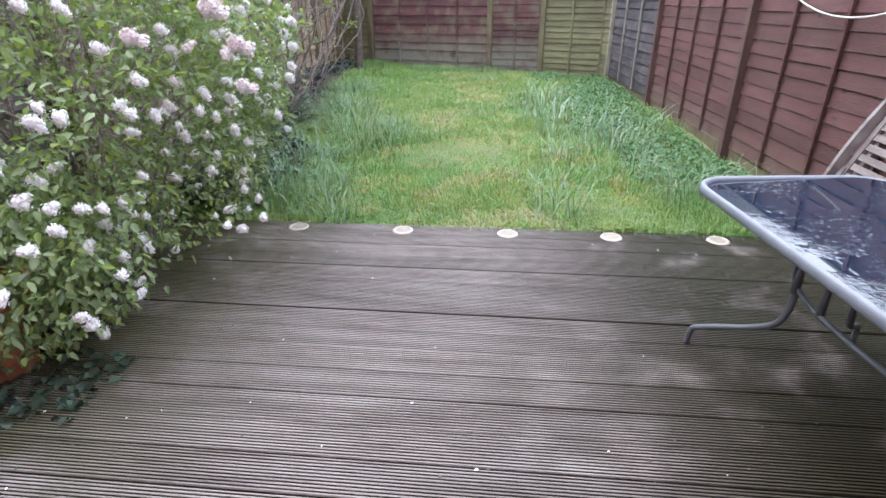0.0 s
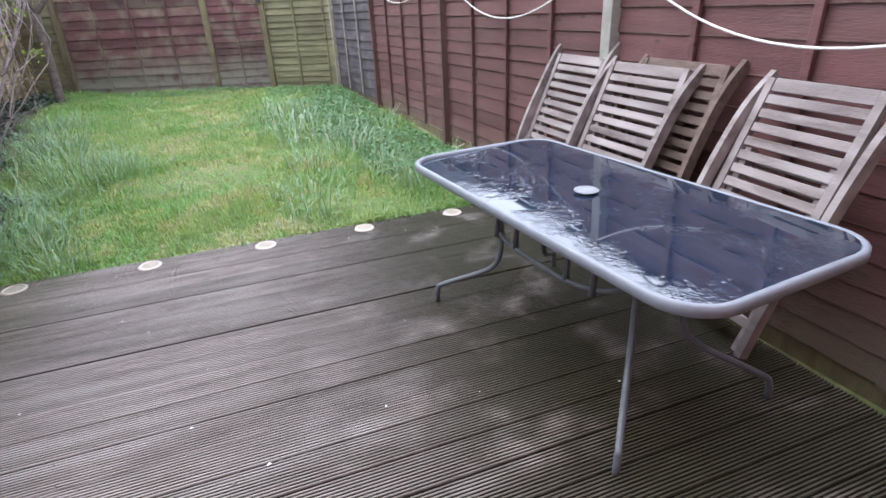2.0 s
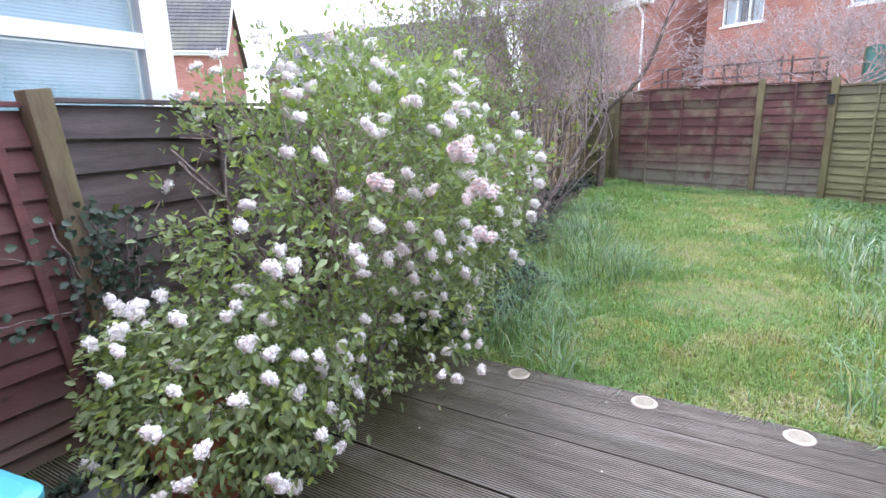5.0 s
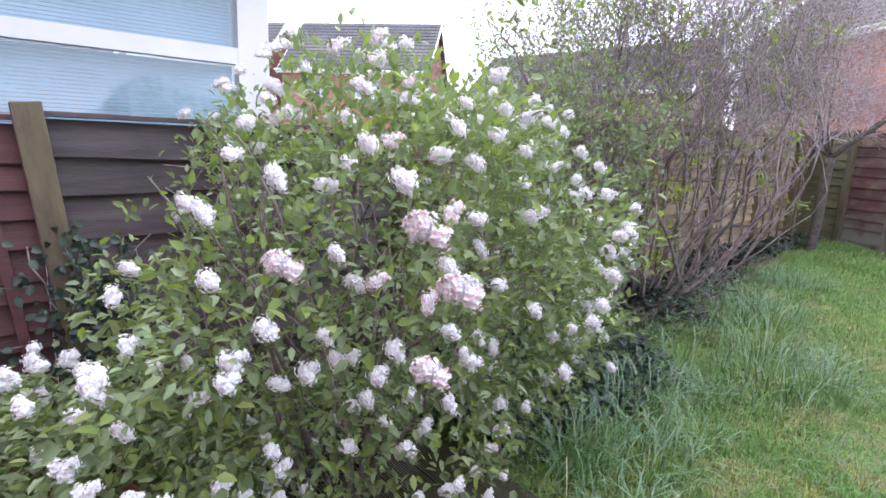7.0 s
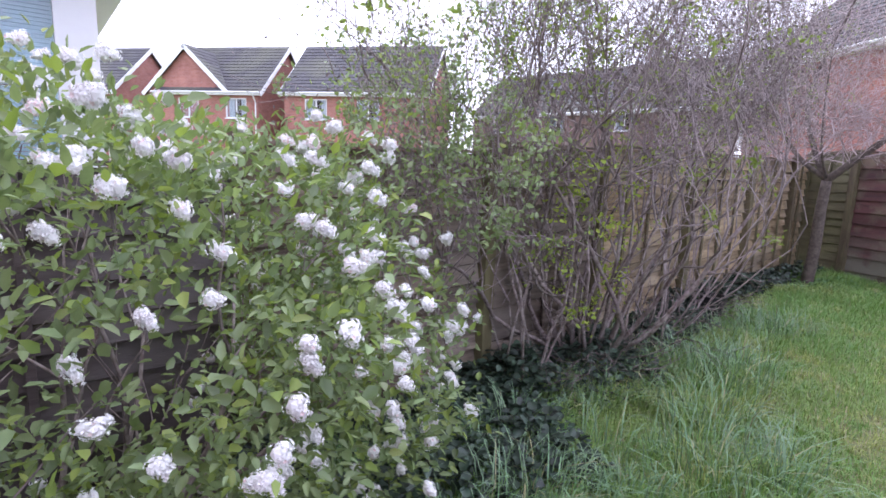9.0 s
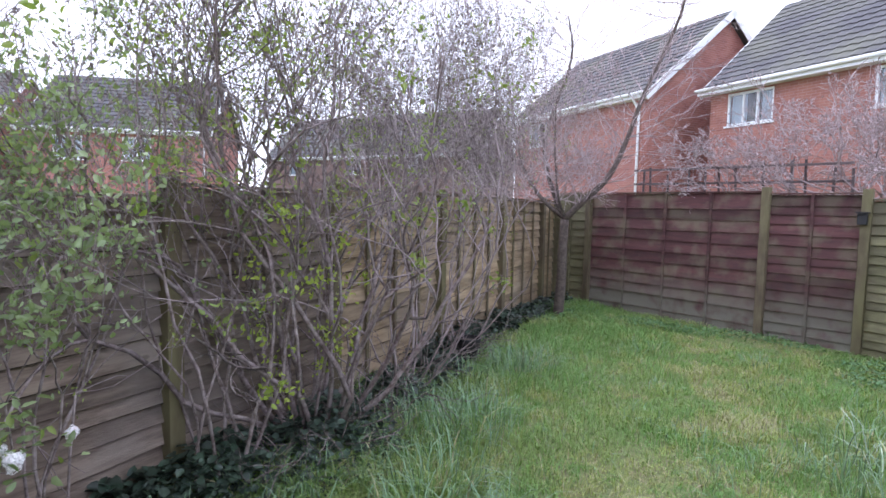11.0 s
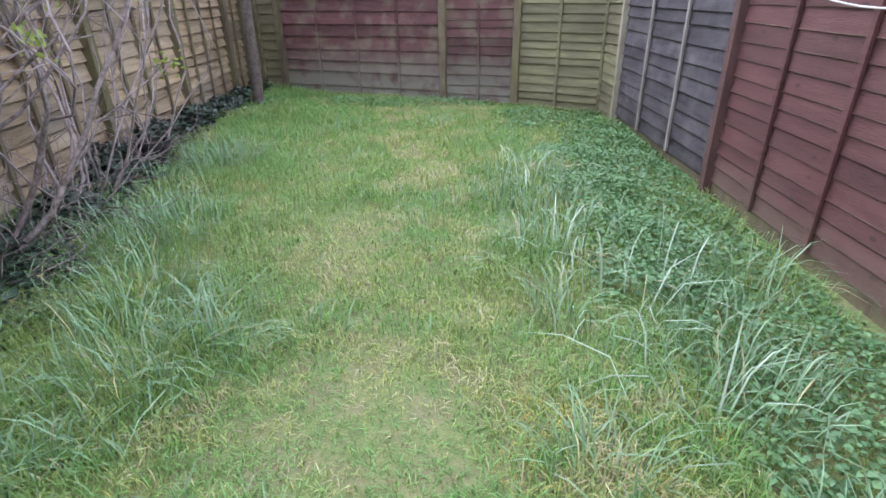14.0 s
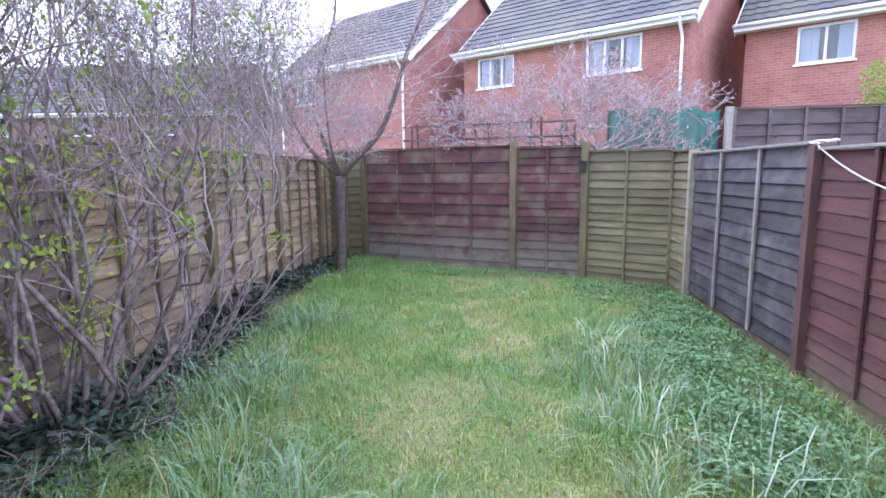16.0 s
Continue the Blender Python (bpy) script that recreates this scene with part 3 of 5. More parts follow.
# left boundary, from the house to the far corner
LF = [(-2.85, -4.6), (-2.92, -3.3), (-2.98, -1.5), (-3.12, 0.35), (-3.26, 2.2), (-3.37, 3.70), (-3.51, 5.60), (-3.63, 7.45), (-3.76, 9.30), (-3.82, 10.15)]
left_mat = (FENCE_RED, FENCE_RED, FENCE_GREY, FENCE_BROWN, FENCE_BROWN, FENCE_TAN, FENCE_TAN, FENCE_TAN, FENCE_TAN)
left_top = (1.53, 1.53, 1.55, 1.68, 1.76, 1.80, 1.80, 1.80, 1.82)
for i in range(9):
    red = i < 2
    fence_panel(fence_l, LF[i], LF[i + 1], GZ, left_top[i], left_mat[i],
                "dark red-stained lapped fence panel beside the decking" if red else "dark grey-brown lapped fence panel behind the flowering bush" if i < 3 else "grey-brown weathered lapped fence panel behind the leafy shrub" if i < 5 else "tan weathered lapped fence panel beside the lawn",
                battens=1 if i in (2, 3, 4, 8) else 3, rows=14 if red else 10 if i == 2 else 13, wavy=0.022 if red or i == 2 else 0.016, lap=0.042, edge=BOARD_EDGE,
                batten_mat=POST_WOOD if i > 4 else None, tilt=6.0 if i == 1 else 0.0)
for i, (x, y) in enumerate(RF[1:]):
    last = i == 4
    fence_post(fence_r, x - 0.03, y, GZ, 1.74 if not last else 1.80, (POST_PALE, CONCRETE, POST_RED, POST_RED, POST_PALE)[i],
               "red-stained timber fence post" if i in (2, 3) else "pale weathered fence post", 0.09)
for key, z in (("p3", 1.98), ("p2", 2.02), ("p1", 2.0)):
    fence_post(fence_b, P[key][0], P[key][1] - 0.05, GZ, z, POST_WOOD, "mossy timber post of the back fence", 0.1, -18)
for i, (x, y) in enumerate(LF[1:-1]):
    post = fence_post(fence_l, x + 0.06, y, GZ, left_top[i + 1] + 0.06, POST_WOOD, "leaning mossy timber post with ivy at its foot" if i == 1 else "mossy timber post of the side fence", 0.1)
    if i == 1:
        post.matrix_world = pose(x + 0.065, y + 0.15, GZ, 5.5, 0, 0)


# ---- houses ----
def build_house(name, m, L, D, eave, ridge, windows, label, wall=None):
    """Facade along +x at y = 0, depth along +y, ridge along x. windows: (x0, x1, z0, z1, panes)."""
    root = thing(name, m, label, "house")
    t = 0.25
    bm = bmesh.new()
    xs = sorted({0.0, L, *[w[0] for w in windows], *[w[1] for w in windows]})
    zs = sorted({-0.3, eave, *[w[2] for w in windows], *[w[3] for w in windows]})
    for x0, x1 in zip(xs, xs[1:]):
        for z0, z1 in zip(zs, zs[1:]):
            cx, cz = (x0 + x1) / 2, (z0 + z1) / 2
            if not any(w[0] < cx < w[1] and w[2] < cz < w[3] for w in windows):
                box(bm, x0, x1, 0, t, z0, z1)
    bmesh.ops.remove_doubles(bm, verts=bm.verts, dist=1e-5)
    part("wall", bm, wall or BRICK, root, "brown brick front wall" if wall else "red brick front wall")
    for x in (0.0, L - t):
        bm = bmesh.new()
        pts = [(t, -0.3), (D, -0.3), (D, eave), (D / 2, ridge - 0.06), (t, eave)]
        f0 = [bm.verts.new((x, y, z)) for y, z in pts]
        f1 = [bm.verts.new((x + t, y, z)) for y, z in pts]
        bm.faces.new(f0)
        bm.faces.new(list(reversed(f1)))
        for k in range(5):
            bm.faces.new((f0[k], f1[k], f1[(k + 1) % 5], f0[(k + 1) % 5]))
        bmesh.ops.recalc_face_normals(bm, faces=bm.faces)
        part("gable_wall", bm, wall or BRICK, root, "brown brick gable wall" if wall else "red brick gable wall")
    over = 0.3
    for side in (0, 1):
        bm = bmesh.new()
        slope = math.atan2(ridge - eave, D / 2)
        ln = math.hypot(ridge - eave, D / 2) + over
        rows = int(ln / 0.32)
        for i in range(rows):
            s0, s1 = i * ln / rows, (i + 1) * ln / rows + 0.03
            m2 = Matrix.Translation((0, -over * math.cos(slope), eave + 0.12 - over * math.sin(slope))) @ Matrix.Rotation(slope, 4, "X")
            n = int((L + 0.5) / 0.3)
            for k in range(n):
                x0 = -0.25 + k * (L + 0.5) / n
                x1 = x0 + (L + 0.5) / n
                a = [bm.verts.new(m2 @ Vector(q)) for q in ((x0, s0, 0.035), ((x0 * 2 + x1) / 3, s0, 0.06), (x1, s0, 0.035), (x1, s1, 0.0), ((x0 * 2 + x1) / 3, s1, 0.025), (x0, s1, 0.0))]
                bm.faces.new((a[0], a[1], a[4], a[5]))
                bm.faces.new((a[1], a[2], a[3], a[4]))
                b = [bm.verts.new(m2 @ Vector(q)) for q in ((x0, s0, 0.0), (x1, s0, 0.0))]
                bm.faces.new((b[0], b[1], a[2], a[1], a[0]))
        box(bm, -0.25, L + 0.25, 0, ln, -0.06, -0.005, m2)
        ob = part("roof", bm, ROOF, root, "dark grey interlocking roof tiles")
        if side:
            ob.matrix_basis = Matrix.Translation((L, D, 0)) @ Matrix.Rotation(math.pi, 4, "Z")
        for x in (-0.28, L + 0.25):
            bm = bmesh.new()
            box(bm, 0, 0.03, 0, ln + 0.02, -0.2, 0.03, Matrix.Translation((x if not side else L - x - 0.03, 0, 0)) @ m2)
            ob = part("bargeboard", bm, WHITE, root, "white bargeboard")
            if side:
                ob.matrix_basis = Matrix.Translation((L, D, 0)) @ Matrix.Rotation(math.pi, 4, "Z")
    bm = bmesh.new()
    box(bm, -0.25, L + 0.25, -0.32, -0.29, eave - 0.16, eave + 0.02)
    box(bm, -0.25, L + 0.25, -0.29, 0.0, eave - 0.16, eave - 0.14)
    part("fascia", bm, WHITE, root, "white fascia and soffit")
    bm = bmesh.new()
    tube(bm, [(-0.28, -0.38, eave - 0.02), (L + 0.28, -0.38, eave - 0.02)], 0.055, 8)
    part("gutter", bm, WHITE, root, "white plastic gutter", smooth=True)
    bm = bmesh.new()
    tube(bm, smooth_path([(L - 0.1, -0.38, eave - 0.06), (L - 0.1, -0.36, eave - 0.2), (L - 0.1, -0.1, eave - 0.5), (L - 0.1, -0.08, eave - 0.7)], 5) + [Vector((L - 0.1, -0.08, 0))], 0.04, 8)
    part("downpipe", bm, WHITE, root, "white plastic downpipe", smooth=True)
    for x0, x1, z0, z1, n in windows:
        win = new("window")
        win.parent = root
        bm = bmesh.new()
        f = 0.06
        for q in ((x0, x1, z0, z0 + f), (x0, x1, z1 - f, z1), (x0, x0 + f, z0 + f, z1 - f), (x1 - f, x1, z0 + f, z1 - f)):
            box(bm, q[0], q[1], 0.03, 0.10, q[2], q[3])
        w = (x1 - x0 - 2 * f) / n
        for k in range(1, n):
            box(bm, x0 + f + k * w - 0.03, x0 + f + k * w + 0.03, 0.035, 0.095, z0 + f, z1 - f)
        part("window_frame", bm, WHITE, win, "white window frame")
        bm = bmesh.new()
        box(bm, x0 - 0.05, x1 + 0.05, -0.05, 0.03, z0 - 0.05, z0)
        part("window_sill", bm, WHITE, win, "white window sill")
        bm = bmesh.new()
        box(bm, x0 + f, x1 - f, 0.06, 0.066, z0 + f, z1 - f)
        pane = part("pane", bm, GLASS, win)
        pane.visible_shadow = False
        bm = bmesh.new()
        box(bm, x0 + f, x0 + (x1 - x0) * 0.38, 0.16, 0.17, z0 + f, z1 - f)
        box(bm, x1 - (x1 - x0) * 0.3, x1 - f, 0.16, 0.17, z0 + f, z1 - f)
        part("curtain", bm, CURTAIN, win, "pale curtains behind the glass")
        bm = bmesh.new()
        box(bm, x0 - 0.1, x1 + 0.1, 0.55, 0.57, z0 - 0.1, z1 + 0.1)
        part("window_interior", bm, DECK_SIDE, win, "dim room behind the glass")
    return root


HD = -30.5
build_house("house", pose(-2.2, 19.0, 0, 0, 0, HD), 7.1, 7.7, 5.4, 8.6, [(0.55, 1.95, 4.25, 5.2, 3), (4.35, 5.95, 4.25, 5.2, 3)], "red brick house with a grey tiled roof beyond the back fence")
build_house("house", pose(5.85, 16.87, 0, 0, 0, HD), 7.1, 7.7, 5.4, 8.6, [(1.2, 2.45, 4.25, 5.2, 2), (4.5, 5.8, 4.25, 5.2, 2)], "red brick house with a two-pane upper window beyond the back fence")
_d = Vector((math.cos(radians(HD)), math.sin(radians(HD))))
build_house("house", pose(-4.1 - 7.1 * _d.x, 18.5 - 7.1 * _d.y, 0, 0, 0, HD), 7.1, 7.7, 5.4, 8.5, [(1.0, 2.2, 4.25, 5.2, 2)], "red brick house with a mossy tiled roof beyond the back fence")
for ox, oy, ln in ((-44.7, -2.1, 8.5), (-35.7, 5.8, 6.2), (-29.9, 11.0, 8.0)):
    build_house("house", pose(ox, oy, 0, 0, 0, 41.6), ln, 7.0, 5.0, 8.0, [(1.2, 2.5, 3.6, 4.7, 2), (4.2, 5.5, 3.6, 4.7, 2)], "distant brick house with a grey roof beyond the side fence")
build_house("house", pose(-32.55, 8.8, 0, 0, 0, 131.6), 6.0, 5.2, 5.0, 7.5, [], "distant brick house with a white-edged gable beyond the side fence")

build_house("house", pose(-33.0, 27.5, 0, 0, 0, 7), 17.0, 7.0, 5.0, 8.2, [(2.0, 3.3, 3.8, 4.9, 2), (7.0, 8.3, 3.8, 4.9, 2), (12.0, 13.3, 3.8, 4.9, 2)], "distant brown brick house with a low grey roof behind the shrubs", BRICK_FAR)

# ---- unseen house wall, added behind the walk to block sky light ----
bm = bmesh.new()
box(bm, -4.0, 4.0, -4.75, -4.5, -0.3, 5.4)
part("wall_south", bm, BRICK, label="unseen brick house wall added to shade the decking", kind="structure")


# ---- plants ----
def leaves(pos, direction, up, length, width, mats, index=None, name="foliage"):
    """Leaves of four quads' worth of shape: two folded halves each, from numpy arrays."""
    n = len(pos)
    d = direction / np.linalg.norm(direction, axis=1, keepdims=True)
    s = np.cross(d, up)
    s /= np.linalg.norm(s, axis=1, keepdims=True) + 1e-9
    nrm = np.cross(s, d)
    L, W = length[:, None], width[:, None]
    fold = 0.18 * W * nrm
    droop = -0.10 * L * nrm
    v = np.stack([pos, pos + d * L * 0.30 + s * W * 0.5 + fold, pos + d * L * 0.72 + s * W * 0.36 + fold + droop * 0.5, pos + d * L + droop,
                  pos + d * L * 0.72 - s * W * 0.36 + fold + droop * 0.5, pos + d * L * 0.30 - s * W * 0.5 + fold], axis=1).reshape(-1, 3)
    base = np.arange(n)[:, None] * 6
    f = np.concatenate([base + np.array([0, 1, 2, 3]), base + np.array([0, 3, 4, 5])], axis=1).reshape(-1, 4)
    idx = None if index is None else np.repeat(index, 2)
    return mesh_arrays(name, v, f, mats, idx)


def prisms(seg, mat, name, sides=4):
    """Tapered twigs from rows of x0 y0 z0 x1 y1 z1 r0 r1."""
    seg = np.array(seg, dtype=float)
    p0, p1, r0, r1 = seg[:, 0:3], seg[:, 3:6], seg[:, 6:7], seg[:, 7:8]
    d = p1 - p0
    d /= np.linalg.norm(d, axis=1, keepdims=True) + 1e-9
    a = np.cross(d, np.array([0.31, 0.77, 0.55]))
    a /= np.linalg.norm(a, axis=1, keepdims=True) + 1e-9
    b = np.cross(d, a)
    ring = []
    for p, r in ((p0, r0), (p1 + d * r1 * 0.6, r1)):
        for k in range(sides):
            t = 2 * math.pi * k / sides
            ring.append(p + (a * math.cos(t) + b * math.sin(t)) * r)
    v = np.stack(ring, axis=1).reshape(-1, 3)
    base = np.arange(len(seg))[:, None] * (2 * sides)
    f = np.concatenate([base + np.array([k, (k + 1) % sides, sides + (k + 1) % sides, sides + k]) for k in range(sides)], axis=1).reshape(-1, 4)
    return mesh_arrays(name, v, f, [mat], smooth=True)


def grow(out, tips, p, d, length, r, depth, rnd, wander=0.25, rise=0.12, kids=3, shrink=0.62, step=5, keep=None, least=0.0013, low=-9.0):
    """Adds a wandering branch and its side branches to out; twig ends go to tips."""
    ds = length / step
    for i in range(step):
        d = (d + Vector((rnd.gauss(0, wander), rnd.gauss(0, wander), rnd.gauss(0, wander) + rise))).normalized()
        q = p + d * ds
        if keep and not keep(q):
            if depth < 2:
                tips.append((*p, *d))
                return
            d = (d + Vector((0.35 if q.x < -2.5 else -0.35, -0.1, 0.15))).normalized()
            q = p + d * ds
        r1 = max(r * (1 - 0.5 * (i + 1) / step / 1.2), least)
        out.append((*p, *q, max(r * (1 - 0.5 * i / step / 1.2), least), r1))
        p = q
        if depth > 0 and i >= 1 and p.z > low:
            for _ in range(1 if rnd.random() < kids / step else 0):
                side = d.orthogonal().normalized()
                side.rotate(Matrix.Rotation(rnd.uniform(0, 6.28), 3, d))
                nd = (d * rnd.uniform(0.7, 1.2) + side * rnd.uniform(0.45, 0.95)).normalized()
                grow(out, tips, p, nd, length * shrink * rnd.uniform(0.7, 1.15), r1 * 0.62, depth - 1, rnd, wander, rise, kids, shrink, max(step - 1, 3), keep, least, low)
    tips.append((*p, *d))
    if depth > 0:
        for _ in range(2):
            side = d.orthogonal().normalized()
            side.rotate(Matrix.Rotation(rnd.uniform(0, 6.28), 3, d))
            grow(out, tips, p, (d + side * rnd.uniform(0.3, 0.6)).normalized(), length * shrink * rnd.uniform(0.6, 1), r1 * 0.8, depth - 1, rnd, wander, rise, kids, shrink, max(step - 1, 3), keep, least, low)


def unit(n, g):
    v = g.normal(size=(n, 3))
    return v / np.linalg.norm(v, axis=1, keepdims=True)


def flower_mesh(seed, pink):
    """A loose rounded head of small five-petalled florets over a pale core."""
    r = random.Random(seed)
    bm = bmesh.new()
    lobes = [Vector((r.uniform(-0.022, 0.022), r.uniform(-0.022, 0.022), r.uniform(-0.012, 0.016))) for _ in range(5)]
    for i in range(130):
        lobe = lobes[i % 5]
        z = r.uniform(-0.5, 1)
        t = r.uniform(0, 6.28)
        q = math.sqrt(max(0, 1 - z * z))
        n = Vector((q * math.cos(t), q * math.sin(t), z))
        c = lobe * 0.8 + n * r.uniform(0.017, 0.026)
        m = Matrix.Translation(c) @ n.to_track_quat("Z", "Y").to_matrix().to_4x4() @ Matrix.Rotation(r.uniform(0, 6), 4, "Z")
        mid = bm.verts.new(m @ Vector((0, 0, -0.0015)))
        ring = []
        for k in range(5):
            a0, a1 = k * 1.2566, (k + 0.5) * 1.2566
            ring.append(bm.verts.new(m @ Vector((0.0072 * math.cos(a0), 0.0072 * math.sin(a0), 0.0022))))
            ring.append(bm.verts.new(m @ Vector((0.0036 * math.cos(a1), 0.0036 * math.sin(a1), 0.0004))))
        mi = 1 if r.random() < pink else 0
        for k in range(5):
            f = bm.faces.new((mid, ring[2 * k - 1], ring[2 * k], ring[2 * k + 1]))
            f.material_index = mi
    for lobe in lobes:
        core = bmesh.ops.create_icosphere(bm, subdivisions=1, radius=0.0175)
        for v in core["verts"]:
            v.co += lobe * 0.8
    me = bpy.data.meshes.new("flower_head")
    bm.to_mesh(me)
    bm.free()
    me.materials.append(PETAL)
    me.materials.append(PETAL_PINK)
    return me


BC = np.array([-2.17, -0.45, 0.98])
BR = np.array([0.88, 1.34, 0.85])


def bush_radius(u):
    """Uneven outline of the flowering bush, in a direction u."""
    return (1 + 0.10 * np.sin(5 * u[:, 0] + 3 * u[:, 2] + 1) + 0.08 * np.sin(7 * u[:, 1] - 4 * u[:, 2]) + 0.07 * np.sin(11 * u[:, 0] + 9 * u[:, 1]))


def build_bush():
    root = thing("flowering_shrub", pose(0, 0, 0), "dense green viburnum bush covered in white flower heads", "shrub")
    out, tips = [], []
    rnd = random.Random(5)
    for i in range(16):
        a = i * 2.4
        tilt = rnd.uniform(0.25, 0.95)
        d = Vector((math.cos(a) * tilt * 0.8, math.sin(a) * tilt * 1.2, 1)).normalized()
        grow(out, tips, Vector((-2.15 + 0.1 * math.cos(a), -0.6 + 0.12 * math.sin(a), 0.0)), d, rnd.uniform(0.9, 1.25), 0.013, 2, rnd, 0.13, 0.02, 2.6, 0.6,
             keep=lambda q: q.x > -2.9 and q.y > -1.35 and (((q.x - BC[0]) / BR[0]) ** 2 + ((q.y - BC[1]) / BR[1]) ** 2 + ((q.z - BC[2]) / BR[2]) ** 2 < 0.7 or q.z < 0.5))
    tagged(shared("branchwork", prisms(out, BARK, "branchwork"), root), "grey-brown woody stems", kind="stuff")
    g = np.random.default_rng(3)
    n = 30000
    u = unit(n, g)
    rad = bush_radius(u) * (1 - 0.55 * g.random(n) ** 2.2)
    # gather the leaves in sprays
    nk = 900
    ku = unit(nk, g)
    kp = BC + BR * ku * (bush_radius(ku) * (1 - 0.45 * g.random(nk) ** 1.8))[:, None]
    own = g.integers(0, nk, n)
    off = g.normal(size=(n, 3)) * 0.055
    clump = kp[own] + off
    free = BC + BR * u * rad[:, None]
    pos = np.where((g.random(n) < 0.86)[:, None], clump, free)
    low = g.random(n) < 0.20
    pos[low] = (np.array([-2.08, -1.45, 0.42]) + unit(n, g) * np.array([0.64, 0.50, 0.40]) * (0.4 + 0.6 * g.random(n))[:, None])[low]
    pos[:, 0] = np.maximum(pos[:, 0], -2.93)
    pos = pos[(pos[:, 2] > 0.06) & (pos[:, 1] > -1.92 + (-pos[:, 0] - 2.1) * 0.6 * np.clip(pos[:, 2] / 0.7, 0, 1)) & (pos[:, 2] < 1.12 + (pos[:, 1] + 1.35) * 1.15)]
    pos = pos[~((pos[:, 0] < -2.42 + 0.25 * np.sin(9 * pos[:, 2]) * np.sin(7 * pos[:, 1])) & (pos[:, 1] < 0.1) & (pos[:, 2] > 0.35) & (pos[:, 2] < 1.4) & (g.random(len(pos)) < 0.93))]
    n = len(pos)
    away = (pos - BC) / BR
    d = away * 0.7 + g.normal(size=(n, 3)) * 0.65 + np.array([0, 0, 0.15])
    up = np.tile(np.array([0.0, 0.0, 1.0]), (n, 1)) + g.normal(size=(n, 3)) * 0.45
    young = (g.random(n) < 0.2).astype(int)
    ln = g.uniform(0.026, 0.055, n)
    tagged(shared("foliage", leaves(pos, d, up, ln, ln * g.uniform(0.42, 0.6, n), [LEAF, LEAF_YOUNG], young), root), "small oval green leaves", kind="stuff")
    heads = [flower_mesh(k, p) for k, p in ((1, 0.0), (2, 0.04), (3, 0.10), (4, 0.6))]
    u = unit(3600, g)
    hp = BC + BR * u * (bush_radius(u) * g.uniform(0.88, 1.10, 3600))[:, None]
    hp[::9] = np.array([-2.05, -1.45, 0.42]) + unit(len(hp[::9]), g) * np.array([0.58, 0.48, 0.40])
    hp = hp[(hp[:, 0] > -2.9) & (hp[:, 2] > 0.1) & (hp[:, 1] > -1.92 + (-hp[:, 0] - 2.1) * 0.6 * np.clip(hp[:, 2] / 0.7, 0, 1)) & (hp[:, 2] < 1.22 + (hp[:, 1] + 1.35) * 1.15)]
    placed = []
    for q in hp:
        if (q[0] < -2.45 and q[1] < 0.1 and q[2] < 1.4 and R.random() < 0.85) or any((q - o) @ (q - o) < 0.062 ** 2 for o in placed):
            continue
        placed.append(q)
        if len(placed) >= 440:
            break
    for q in placed:
        nrm = Vector((q - BC) / BR ** 2) + Vector((0, 0, 0.2))
        m = Matrix.Translation(q) @ nrm.to_track_quat("Z", "Y").to_matrix().to_4x4() @ Matrix.Diagonal((R.uniform(0.62, 1.0), R.uniform(0.62, 1.0), R.uniform(0.7, 1.15), 1))
        k = 3 if R.random() < 0.07 else R.randint(0, 2)
        shared("flower_head", heads[k], root, m)
    for x, y, z, k in ((-1.27, -0.84, 1.31, 1.45), (-1.20, -0.79, 1.17, 1.4), (-1.14, -0.92, 1.02, 1.1), (-1.45, -1.12, 1.22, 1.2)):
        shared("flower_head", heads[3], root, Matrix.Translation((x, y, z)) @ Matrix.Rotation(radians(60), 4, "Y") @ Matrix.Diagonal((k, k, k * 1.25, 1)))
    return root


build_bush()


BUD = material("purple_brown_buds", (0.22, 0.165, 0.17), 0.8, second=(0.14, 0.125, 0.10), scale=9, bump=0.0)


